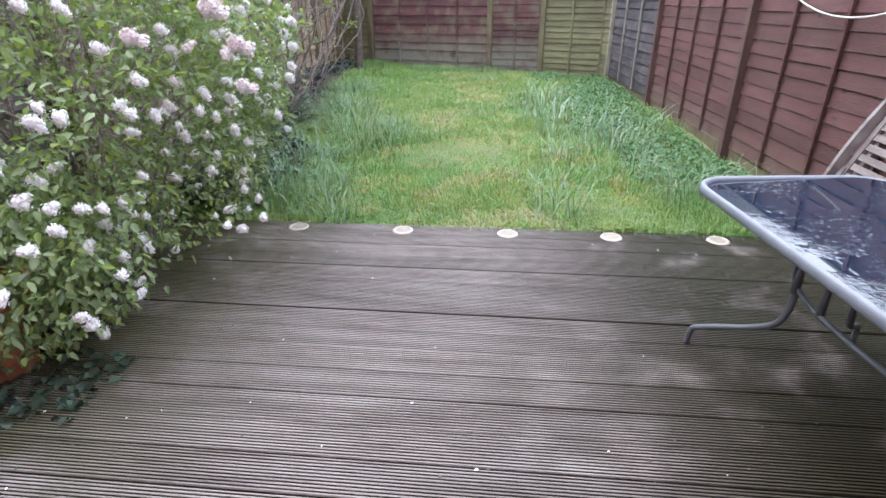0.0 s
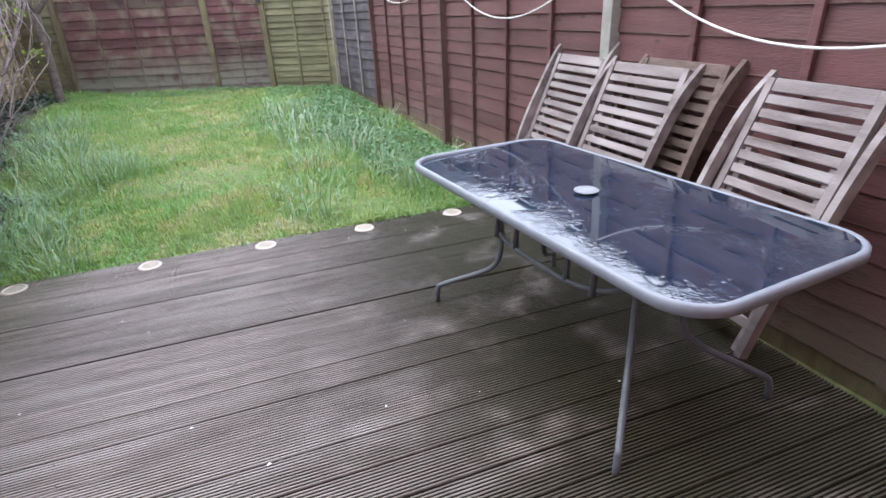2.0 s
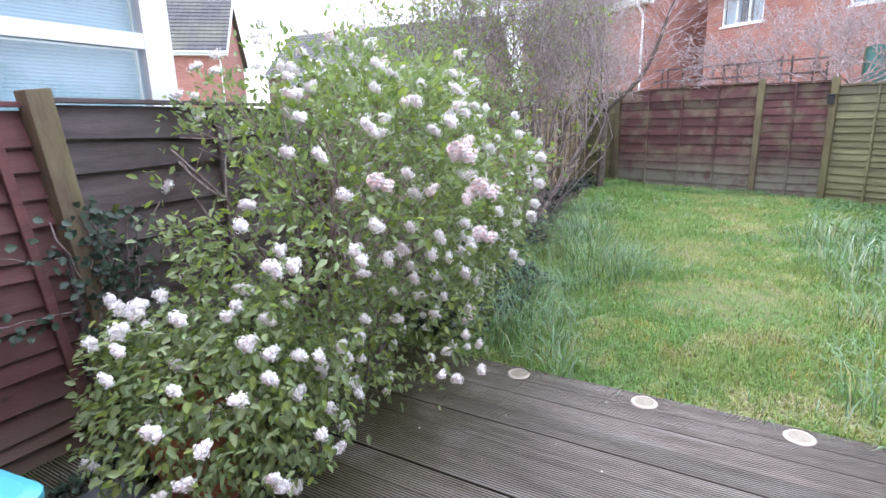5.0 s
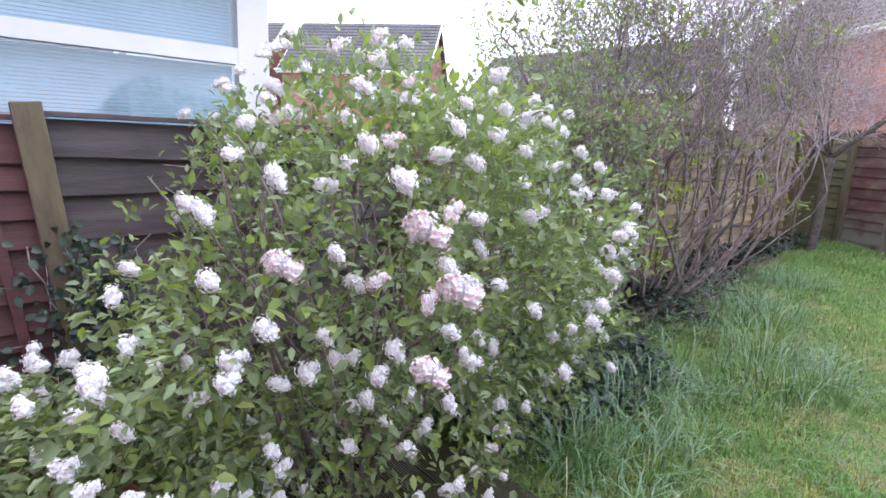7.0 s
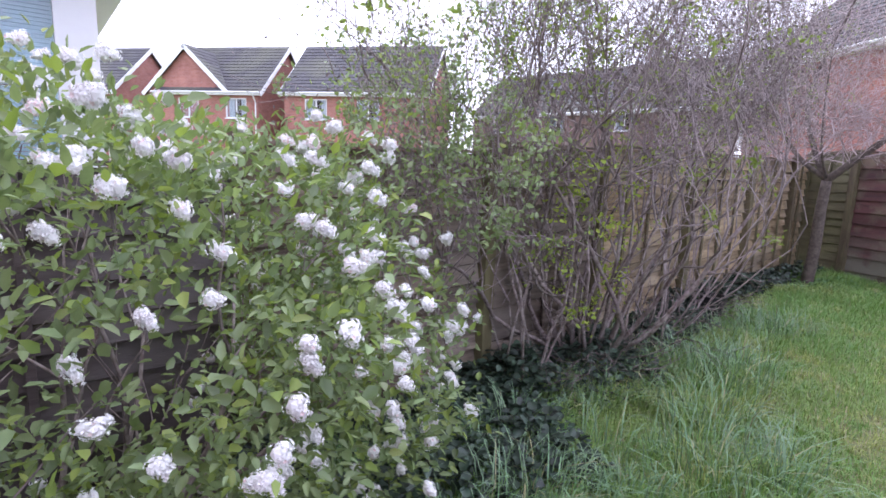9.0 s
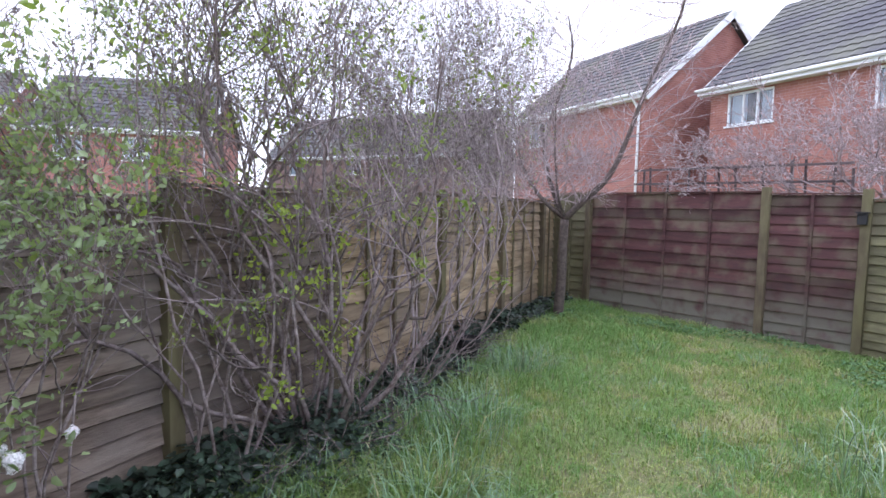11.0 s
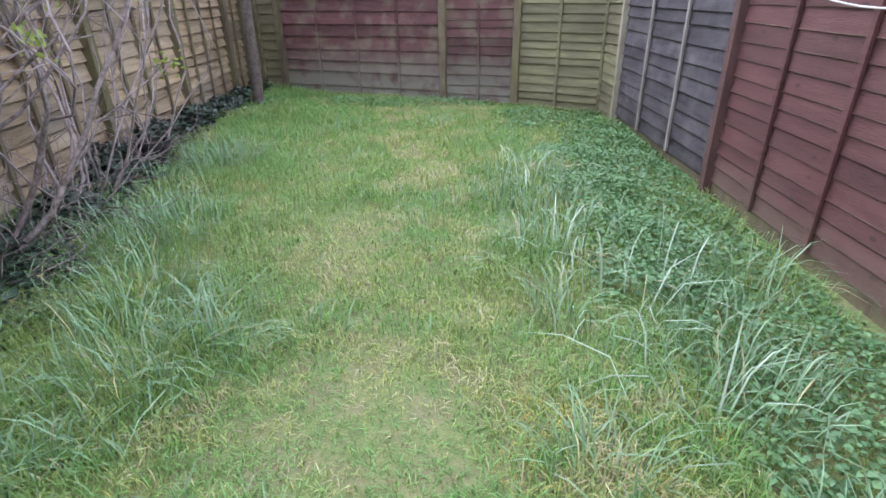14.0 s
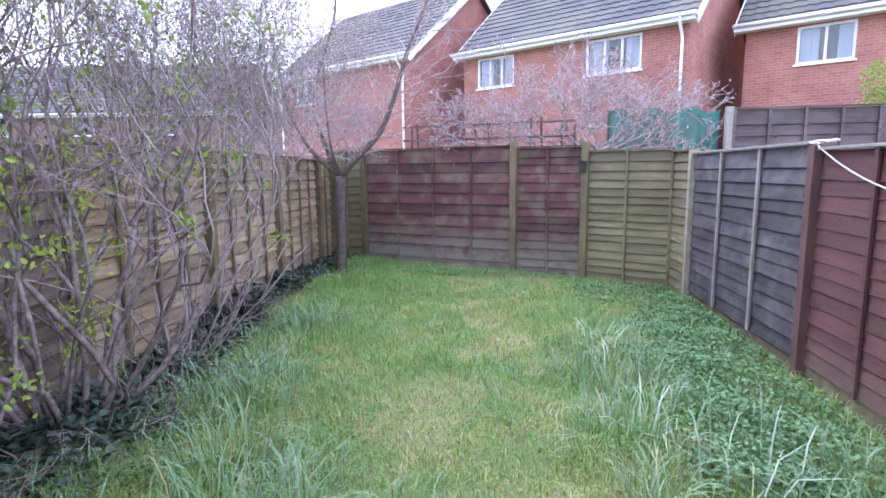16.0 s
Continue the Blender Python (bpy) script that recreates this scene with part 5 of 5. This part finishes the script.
def build_table():
    root = thing("garden_table", pose(TX, TY, 0, 0, 0, 6), "grey steel garden table with a wet dark glass top", "table")
    outer, inner = rounded_rect(TW, TL, 0.15), rounded_rect(TW - 0.05, TL - 0.05, 0.125)
    bm = bmesh.new()
    prof = []
    for (ox, oy), (ix, iy) in zip(outer, inner):
        mx, my = (ox + ix) / 2, (oy + iy) / 2
        prof.append([(ix, iy, TZ - 0.004), (mx, my, TZ + 0.004), (ox * 0.998, oy * 0.998, TZ - 0.001), (ox, oy, TZ - 0.012), (ox, oy, TZ - 0.030), (mx, my, TZ - 0.036), (ix, iy, TZ - 0.034)])
    rings = [[bm.verts.new(p) for p in row] for row in prof]
    for a, b in zip(rings, rings[1:] + rings[:1]):
        for k in range(7):
            bm.faces.new((a[k], b[k], b[(k + 1) % 7], a[(k + 1) % 7]))
    bmesh.ops.recalc_face_normals(bm, faces=bm.faces)
    part("table_frame", bm, FRAME_GREY, root, "grey painted steel rim", smooth=True)
    bm = bmesh.new()
    hole = [(0.024 * math.cos(2 * math.pi * k / 28), 0.024 * math.sin(2 * math.pi * k / 28)) for k in range(28)]
    ang = sorted(range(28), key=lambda k: math.atan2(inner[k][1], inner[k][0]))
    hol = sorted(range(28), key=lambda k: math.atan2(hole[k][1], hole[k][0]))
    for z, flip in ((TZ, False), (TZ - 0.006, True)):
        tilt = lambda x: 0.002 - (TW / 2 - x) * 0.024
        a = [bm.verts.new((*inner[k], z + tilt(inner[k][0]))) for k in ang]
        b = [bm.verts.new((*hole[k], z + tilt(hole[k][0]))) for k in hol]
        for k in range(28):
            f = (a[k], a[(k + 1) % 28], b[(k + 1) % 28], b[k])
            bm.faces.new(tuple(reversed(f)) if flip else f)
    part("glass_top", bm, TABLE_GLASS, root, "dark rain-wet patterned glass")
    bm = bmesh.new()
    for r0, r1, z0, z1 in ((0.028, 0.048, TZ + 0.002, TZ + 0.0045),):
        n = 24
        rr = [[bm.verts.new((r * math.cos(2 * math.pi * k / n), r * math.sin(2 * math.pi * k / n), z)) for k in range(n)] for r, z in ((r0, z0), (r0, z1), (r1 - 0.004, z1), (r1, z0))]
        for a, b in zip(rr, rr[1:]):
            for k in range(n):
                bm.faces.new((a[k], a[(k + 1) % n], b[(k + 1) % n], b[k]))
        bm.faces.new([v for v in rr[1]])
    bmesh.ops.recalc_face_normals(bm, faces=bm.faces)
    part("parasol_hole_ring", bm, RING_GREY, root, "pale plastic ring with its cap")
    for sx in (-1, 1):
        for sy in (-1, 1):
            bm = bmesh.new()
            tube(bm, smooth_path([(sx * 0.13, sy * 0.42, TZ - 0.035), (sx * 0.12, sy * 0.41, 0.42), (sx * 0.125, sy * 0.415, 0.27), (sx * 0.17, sy * 0.455, 0.19), (sx * 0.33, sy * 0.60, 0.095), (sx * 0.355, sy * 0.622, 0.06), (sx * 0.36, sy * 0.627, 0.0)], 6), 0.0125, 10)
            part("leg", bm, LEG_GREY, root, "curved dark grey tubular leg", smooth=True)
        bm = bmesh.new()
        tube(bm, smooth_path([(sx * 0.13, -0.42, 0.50), (sx * 0.19, -0.34, 0.46), (sx * 0.21, -0.2, 0.43), (sx * 0.21, 0.0, 0.42), (sx * 0.21, 0.2, 0.43), (sx * 0.19, 0.34, 0.46), (sx * 0.13, 0.42, 0.50)], 6), 0.009, 8)
        part("stretcher", bm, LEG_GREY, root, "bowed dark grey side rail", smooth=True)
        for y in (-0.30, -0.16, 0.16, 0.30):
            bm = bmesh.new()
            tube(bm, [(sx * 0.20, y, 0.635), (sx * 0.205, y, 0.52), (sx * 0.21, y, 0.43)], [0.010, 0.010, 0.013], 8)
            part("spindle", bm, LEG_GREY, root, "short dark steel spindle", smooth=True)
    for y in (-0.42, 0.42):
        bm = bmesh.new()
        tube(bm, smooth_path([(-0.13, y, 0.60), (0, y, 0.56), (0.13, y, 0.60)], 6), 0.009, 8)
        part("crossbar", bm, LEG_GREY, root, smooth=True)
    return root


build_table()


# ---- folding chairs ----
def curved_bar(bm, pts, w, t):
    """A flat bar w wide (across x) and t thick along a path in the y-z plane."""
    path = smooth_path(pts, 5)
    rings = []
    for i, p in enumerate(path):
        d = (path[min(i + 1, len(path) - 1)] - path[max(i - 1, 0)]).normalized()
        nn = Vector((0, -d.z, d.y))
        rings.append([bm.verts.new(p + Vector((sx * w / 2, 0, 0)) + nn * sn * t / 2) for sx, sn in ((-1, -1), (1, -1), (1, 1), (-1, 1))])
    for a, b in zip(rings, rings[1:]):
        for k in range(4):
            bm.faces.new((a[k], a[(k + 1) % 4], b[(k + 1) % 4], b[k]))
    bm.faces.new(rings[0])
    bm.faces.new(list(reversed(rings[-1])))
    bmesh.ops.recalc_face_normals(bm, faces=bm.faces)


def build_chair(m, label, half=0.25, arm=1.17, wood=None, gap=0.045):
    wood = wood or CHAIR_WOOD
    root = thing("folding_chair", m, label, "garden chair", "folded garden chairs")
    n = 11
    for k in range(n):
        bm = bmesh.new()
        z = 0.46 + 0.605 * k / (n - 1)
        h = 0.038 if k < n - 1 else 0.055
        box(bm, -half + 0.02, half - 0.02, -0.011, 0.006, z - h / 2, z + h / 2, bevel=0.003)
        part("backrest_slat", bm, wood, root, "grey weathered slat")
    for sx in (-1, 1):
        bm = bmesh.new()
        curved_bar(bm, [(sx * half, 0.0, 0.36), (sx * half, 0.0, 0.7), (sx * half, 0.0, 1.09)], 0.035, 0.03)
        part("backrest_frame", bm, wood, root)
        bm = bmesh.new()
        curved_bar(bm, [(sx * (half + (gap if sx > 0 else 0.045)), -0.035, 0.36), (sx * (half + (gap if sx > 0 else 0.045)), -0.045, 0.60), (sx * (half + (gap if sx > 0 else 0.045)), -0.03, 0.85), (sx * (half + (gap if sx > 0 else 0.045)), 0.0, arm - 0.12), (sx * (half + (gap if sx > 0 else 0.045)), 0.05, arm)], 0.028, 0.055)
        part("armrest", bm, wood, root, "curved weathered armrest")
        bm = bmesh.new()
        curved_bar(bm, [(sx * (half - 0.04), 0.04, 0.02), (sx * (half - 0.04), 0.045, 0.4), (sx * (half - 0.04), 0.03, 0.8)], 0.032, 0.045)
        part("leg", bm, wood, root, "weathered rear leg")
        bm = bmesh.new()
        curved_bar(bm, [(sx * (half + 0.01), 0.0, 0.02), (sx * (half + 0.01), -0.01, 0.25), (sx * (half + 0.01), 0.0, 0.5)], 0.032, 0.045)
        part("leg", bm, wood, root, "weathered front leg")
    for k in range(8):
        bm = bmesh.new()
        z = 0.34 + 0.06 * k
        box(bm, -half + 0.06, half - 0.06, 0.055, 0.070, z - 0.02, z + 0.02, bevel=0.003)
        part("seat_slat", bm, wood, root, "grey weathered slat")
    bm = bmesh.new()
    box(bm, -half + 0.02, half - 0.02, 0.02, 0.05, 0.12, 0.16, bevel=0.004)
    part("stretcher", bm, wood, root)
    return root


def lean(x, y, z=0.0, turn=0.0, tilt=23.3):
    return pose(x, y, z, 0, 0, -90 + turn) @ Matrix.Rotation(radians(-tilt), 4, "X")


build_chair(lean(1.71, -0.22), "grey weathered slatted wooden chair folded against the fence", 0.25, 1.22)
build_chair(lean(1.66, -0.92, 0.0, 1.5), "grey weathered slatted wooden chair folded in front of another chair", 0.275, 1.12)
build_chair(lean(1.80, -1.08, 0.0, -1.0, 19.5), "brown weathered wooden chair folded behind another chair", 0.28, 1.12, TEAK_DARK)
build_chair(lean(1.69, -1.84, 0.0, -3.0), "grey weathered slatted wooden chair folded beside the table end", 0.235, 1.12, gap=0.075)


# ---- clothes line ----
def build_line():
    root = thing("clothes_line", pose(0, 0, 0), "white rope clothes line sagging along the red fence", "clothes line")
    spans = [((1.97, 4.72, 1.74), (2.02, 2.03, 1.70), 0.33), ((2.02, 2.03, 1.70), (2.12, -0.46, 1.62), 0.43), ((2.12, -0.46, 1.62), (2.18, -2.95, 1.52), 0.44), ((2.18, -2.95, 1.52), (2.22, -5.5, 1.6), 0.4)]
    for a, b, sag in spans:
        a, b = Vector(a), Vector(b)
        pts = [a.lerp(b, k / 24) - Vector((0.02 * math.sin(k / 24 * math.pi), 0, sag * 4 * (k / 24) * (1 - k / 24))) for k in range(25)]
        bm = bmesh.new()
        tube(bm, pts, 0.0058, 7)
        part("rope", bm, ROPE, root, "white rope", smooth=True)
    bm = bmesh.new()
    tube(bm, smooth_path([(1.97, 4.60, 1.76), (2.06, 4.66, 1.775), (2.12, 4.75, 1.77), (2.04, 4.83, 1.775), (1.95, 4.78, 1.76), (1.96, 4.68, 1.75)], 5), 0.008, 7)
    part("knot", bm, ROPE, root, "rope wound round the post top", smooth=True)


build_line()


# ---- decking lights ----
def build_light(x):
    root = thing("decking_light", pose(x, -0.005, 0.001), "round recessed light with an aged pale rim in the decking", "decking light", "decking lights")
    n = 28
    bm = bmesh.new()
    rr = [[bm.verts.new((r * math.cos(2 * math.pi * k / n), r * math.sin(2 * math.pi * k / n), z)) for k in range(n)] for r, z in ((0.046, 0.001), (0.047, 0.006), (0.060, 0.007), (0.066, 0.001))]
    for a, b in zip(rr, rr[1:]):
        for k in range(n):
            bm.faces.new((a[k], a[(k + 1) % n], b[(k + 1) % n], b[k]))
    bmesh.ops.recalc_face_normals(bm, faces=bm.faces)
    part("rim", bm, LIGHT_RIM, root, "aged pale metal rim", smooth=True)
    bm = bmesh.new()
    bm.faces.new([bm.verts.new((0.0465 * math.cos(2 * math.pi * k / n), 0.0465 * math.sin(2 * math.pi * k / n), 0.0035)) for k in range(n)])
    part("lens", bm, LIGHT_LENS, root, "cloudy lens")
    return root


_light = build_light(-1.363)
for x in (-0.672, -0.002, 0.639, 1.277):
    copy_thing(_light, pose(x, -0.005, 0.001))


# ---- petals and leaf scraps on the decking ----
g = np.random.default_rng(71)
n = 420
pos = np.stack([np.where(g.random(n) < 0.5, g.uniform(-2.6, 1.8, n), g.normal(-1.2, 0.6, n)), g.uniform(-3.6, 0.05, n), np.full(n, 0.003)], axis=1)
d = g.normal(size=(n, 3)) * np.array([1, 1, 0.08])
ln = g.uniform(0.004, 0.016, n)
tagged(new("fallen_petals", leaves(pos, d, np.tile(np.array([0, 0, 1.0]), (n, 1)), ln, ln * 0.6, [PETAL, BARK_DARK], (g.random(n) < 0.88).astype(int), "fallen_petals")),
       "scattered fallen petals and leaf scraps on the decking", "petals", kind="stuff")

# ---- pots and tubs ----
def lathe(profile, n=28):
    bm = bmesh.new()
    rr = [[bm.verts.new((r * math.cos(2 * math.pi * k / n), r * math.sin(2 * math.pi * k / n), z)) for k in range(n)] for r, z in profile]
    for a, b in zip(rr, rr[1:]):
        for k in range(n):
            bm.faces.new((a[k], a[(k + 1) % n], b[(k + 1) % n], b[k]))
    bm.faces.new(list(reversed(rr[0])))
    bm.faces.new(rr[-1])
    bmesh.ops.recalc_face_normals(bm, faces=bm.faces)
    return bm


def build_pot(name, x, y, z, s, mat, label):
    root = thing(name, pose(x, y, z), label, "plant pot")
    part("pot", lathe([(0.11 * s, 0), (0.155 * s, 0.27 * s), (0.17 * s, 0.27 * s), (0.172 * s, 0.32 * s), (0.152 * s, 0.32 * s), (0.145 * s, 0.27 * s)]), mat, root, smooth=False)
    part("soil", lathe([(0.14 * s, 0.24 * s), (0.147 * s, 0.275 * s), (0.01, 0.285 * s)]), DECK_SIDE, root, "dark potting soil")
    return root


build_pot("plant_pot", -3.0, 5.5, -0.05, 0.85, BLACK_PLASTIC, "black plastic plant pot on the ground by the side fence")
build_pot("plant_pot", -2.06, -1.55, 0.0, 1.15, TERRACOTTA, "terracotta plant pot on the decking under the bush")
build_pot("plant_pot", -2.55, -1.28, 0.0, 1.1, TERRACOTTA, "terracotta plant pot on the decking against the side fence")

bm = bmesh.new()
bmesh.ops.create_icosphere(bm, subdivisions=3, radius=1)
for v in bm.verts:
    k = 1 + 0.16 * noise.noise(v.co * 2.1) + 0.08 * noise.noise(v.co * 6)
    v.co = Vector((v.co.x * 0.15 * k, v.co.y * 0.12 * k, max(v.co.z, -0.75) * 0.10 * k + 0.08))
ob = part("plastic_sack", bm, GREY_BAG, smooth=True)
ob.matrix_world = pose(-2.2, -1.82, 0.0)
tagged(ob, "crumpled grey plastic sack on the decking under the bush", "sack")

bm = bmesh.new()
prof = [(0.40, 0.28, 0.0), (0.46, 0.33, 0.40), (0.49, 0.36, 0.40), (0.49, 0.36, 0.43), (0.45, 0.32, 0.43), (0.40, 0.27, 0.03)]
rings = [[bm.verts.new((x, y, z)) for x, y in rounded_rect(w * 2, l * 2, 0.06, 5)] for w, l, z in prof]
for a, b in zip(rings, rings[1:]):
    for k in range(len(a)):
        bm.faces.new((a[k], a[(k + 1) % len(a)], b[(k + 1) % len(a)], b[k]))
bm.faces.new(rings[0])
bm.faces.new(rings[-1])
bmesh.ops.recalc_face_normals(bm, faces=bm.faces)
tub = thing("storage_tub", pose(-2.36, -2.52, 0.0, 0, 0, 8), "light blue plastic storage tub with a flat lid on the decking", "storage tub")
part("body", bm, BLUE_PLASTIC, tub)
bm = bmesh.new()
ll = [[bm.verts.new((x, y, z)) for x, y in rounded_rect(w * 2, l * 2, 0.07, 5)] for w, l, z in ((0.50, 0.37, 0.43), (0.50, 0.37, 0.455), (0.47, 0.34, 0.47))]
for a, b in zip(ll, ll[1:]):
    for k in range(len(a)):
        bm.faces.new((a[k], a[(k + 1) % len(a)], b[(k + 1) % len(a)], b[k]))
bm.faces.new(list(reversed(ll[0])))
bm.faces.new(ll[-1])
part("lid", bm, BLUE_PLASTIC, tub, "light blue lid")


# ---- ivy on the side fence post ----
def build_ivy():
    g = np.random.default_rng(51)
    root = thing("ivy", pose(0, 0, 0), "dark ivy climbing a side fence post", "ivy")
    out = []
    rnd = random.Random(6)
    pts = []
    for k in range(7):
        p = Vector((-2.87, -1.42 + rnd.uniform(-0.08, 0.12), 0.0))
        d = Vector((0, rnd.uniform(-0.1, 0.1), 1))
        for i in range(14):
            q = p + d * 0.075
            q.x = -2.87 + rnd.uniform(-0.015, 0.02)
            q.y += rnd.uniform(-0.04, 0.04)
            out.append((*p, *q, 0.004, 0.0035))
            p = q
            pts.append(tuple(p))
    for k in range(2):
        p = Vector((-2.85, -1.55, 0.65 + 0.25 * k))
        for i in range(9):
            q = p + Vector((rnd.uniform(-0.005, 0.005), -0.06, rnd.uniform(-0.015, 0.03)))
            out.append((*p, *q, 0.003, 0.0025))
            p = q
            pts.append(tuple(p))
            if i > 4:
                pts.append(tuple(p))
    tagged(shared("branchwork", prisms(out, BARK, "branchwork"), root), kind="stuff")
    n = 620
    pos = np.array(pts)[g.integers(0, len(pts), n)] + g.normal(size=(n, 3)) * np.array([0.02, 0.05, 0.04]) + np.array([0.03, 0, 0])
    d = g.normal(size=(n, 3)) * np.array([0.3, 1, 1]) + np.array([0.35, 0, -0.4])
    up = np.tile(np.array([1.0, 0, 0.3]), (n, 1)) + g.normal(size=(n, 3)) * 0.4
    ln = g.uniform(0.022, 0.045, n)
    tagged(shared("foliage", leaves(pos, d, up, ln, ln * 0.85, [IVY]), root), "dark lobed ivy leaves", kind="stuff")


build_ivy()

# ---- small dark lamp on a back fence post ----
bm = bmesh.new()
box(bm, -0.05, 0.05, -0.05, 0.0, -0.07, 0.07, bevel=0.008)
box(bm, -0.065, 0.065, -0.075, 0.0, 0.07, 0.085)
ob = part("solar_lamp", bm, BLACK_PLASTIC)
ob.matrix_world = pose(0.70, 8.55, 1.62, 0, 0, -18)
tagged(ob, "small black lamp fixed to a mossy fence post", "lamp")


# ---- neighbour's white room ----
def build_annex():
    root = thing("garden_room", pose(-3.93, -0.10, 0), "white garden room with wide windows and closed blinds beyond the side fence", "building")
    x0, y0, y1 = 0.0, -6.0, -0.05
    posts = [(-6.0, -5.8), (-4.72, -4.6), (-3.45, -3.33), (-2.56, -2.46), (-1.62, -1.50), (-0.25, y1)]
    for a, b in posts:
        bm = bmesh.new()
        box(bm, -0.10, 0.0, a, b, 1.0, 2.62)
        part("window_post", bm, WHITE, root, "white window post")
    bm = bmesh.new()
    box(bm, -0.2, -0.02, y0, y1, -0.2, 1.0)
    box(bm, -4.0, -0.2, y1 - 0.15, y1, -0.2, 2.62)
    part("wall", bm, WHITE, root, "white wall")
    for (_, a), (b, _) in zip(posts, posts[1:]):
        win = new("window")
        win.parent = root
        bm = bmesh.new()
        for z0, z1 in ((1.0, 1.08), (1.95, 2.05), (2.55, 2.62)):
            box(bm, -0.095, -0.005, a, b, z0, z1)
        part("window_frame", bm, WHITE, win, "white window rails")
        for z0, z1 in ((1.08, 1.95), (2.05, 2.55)):
            bm = bmesh.new()
            box(bm, -0.05, -0.044, a, b, z0, z1)
            pane = part("pane", bm, GLASS, win)
            pane.visible_shadow = False
            bm = bmesh.new()
            z = z0 + 0.01
            while z < z1 - 0.01:
                box(bm, -0.16, -0.135, a, b, z, z + 0.019, Matrix.Translation((0, 0, 0)))
                z += 0.022
            part("blind", bm, BLIND, win, "closed pale blue slatted blind")
    bm = bmesh.new()
    box(bm, -4.2, 0.22, y0 - 0.1, y1 + 0.22, 2.62, 2.78)
    part("roof", bm, WHITE, root, "flat roof with a white fascia")


build_annex()

# ---- beyond the back fence ----
fence_n = thing("fence", pose(0, 0, 0), "brown lapped timber fence of the next garden", "fence")
for a, b in (((2.84, 8.9), (4.75, 8.83)), ((4.75, 8.83), (6.65, 8.76)), ((6.65, 8.76), (8.55, 8.7))):
    fence_panel(fence_n, a, b, -0.25, 2.42, FENCE_GREY, "brown lapped fence panel of the next garden", rows=13, battens=3)
fence_post(fence_n, 2.80, 8.9, -0.25, 2.46, CONCRETE, "pale concrete fence post beyond the back fence", 0.1)


def sheer(m, amount):
    """Open mesh that lets part of the view through."""
    nt = m.node_tree
    out = next(n for n in nt.nodes if n.type == "OUTPUT_MATERIAL")
    old = out.inputs[0].links[0].from_socket
    clear = nt.nodes.new("ShaderNodeBsdfTransparent")
    mix = nt.nodes.new("ShaderNodeMixShader")
    mix.inputs[0].default_value = amount
    nt.links.new(old, mix.inputs[1])
    nt.links.new(clear.outputs[0], mix.inputs[2])
    nt.links.new(mix.outputs[0], out.inputs[0])


sheer(NET, 0.28)


def build_net():
    bm = bmesh.new()
    nx, nz = 34, 8
    g = [[bm.verts.new((1.15 + 1.62 * i / nx, 9.25 + 0.05 * math.sin(i * 0.9) + 0.03 * math.sin(k * 1.7 + i), 1.6 + (0.86 + 0.05 * math.sin(i * 0.55)) * k / nz)) for i in range(nx + 1)] for k in range(nz + 1)]
    for a, b in zip(g, g[1:]):
        for i in range(nx):
            bm.faces.new((a[i], a[i + 1], b[i + 1], b[i]))
    root = thing("netting", pose(0, 0, 0), "creased green garden netting hung on posts behind the back fence", "netting")
    r = bmesh.ops.solidify(bm, geom=bm.faces[:], thickness=0.004)
    part("net", bm, NET, root, smooth=True)
    for x in (1.15, 1.95, 2.5):
        bm = bmesh.new()
        tube(bm, [(x, 9.3, 0), (x, 9.3, 2.5)], 0.02, 8)
        part("post", bm, POST_WOOD, root, smooth=True)


build_net()


def build_trellis():
    root = thing("trellis", pose(0, 0, 0), "weathered timber trellis behind the back fence", "trellis")
    for k in range(12):
        x = -2.3 + 0.27 * k + R.uniform(-0.05, 0.05)
        wood_box("upright", (0.035, 0.02, 2.35 + R.uniform(-0.08, 0.1)), FENCE_GREY, root, pose(x, 10.35 - (x + 2.3) * 0.33, 0, R.uniform(-1.5, 1.5), R.uniform(-2, 2), 0))
    for z in (2.12, 2.36):
        wood_box("rail", (3.2, 0.03, 0.035), FENCE_GREY, root, pose(-2.4, 10.30, z, 0, 0.4, -18.3))


build_trellis()

# ---- yellow-green shrub beyond the side fence ----
g = np.random.default_rng(61)
n = 8000
u = unit(n, g)
pos = np.array([6.75, 10.7, 2.7]) + u * np.array([1.05, 0.8, 1.25]) * (0.6 + 0.4 * g.random(n) ** 0.5)[:, None] * (1 + 0.2 * np.sin(7 * u[:, 0] + 5 * u[:, 2]))[:, None]
root = thing("conifer", pose(0, 0, 0), "golden green leafy shrub beyond the neighbour's fence", "shrub")
ln = g.uniform(0.04, 0.09, n)
tagged(shared("foliage", leaves(pos, u + g.normal(size=(n, 3)) * 0.5, unit(n, g), ln, ln * 0.5, [LEAF_YOUNG]), root), kind="stuff")
bm = bmesh.new()
tube(bm, [(6.75, 10.7, -0.2), (6.77, 10.7, 2.2), (6.75, 10.7, 3.5)], [0.06, 0.05, 0.02], 8)
part("trunk", bm, BARK, root, smooth=True)
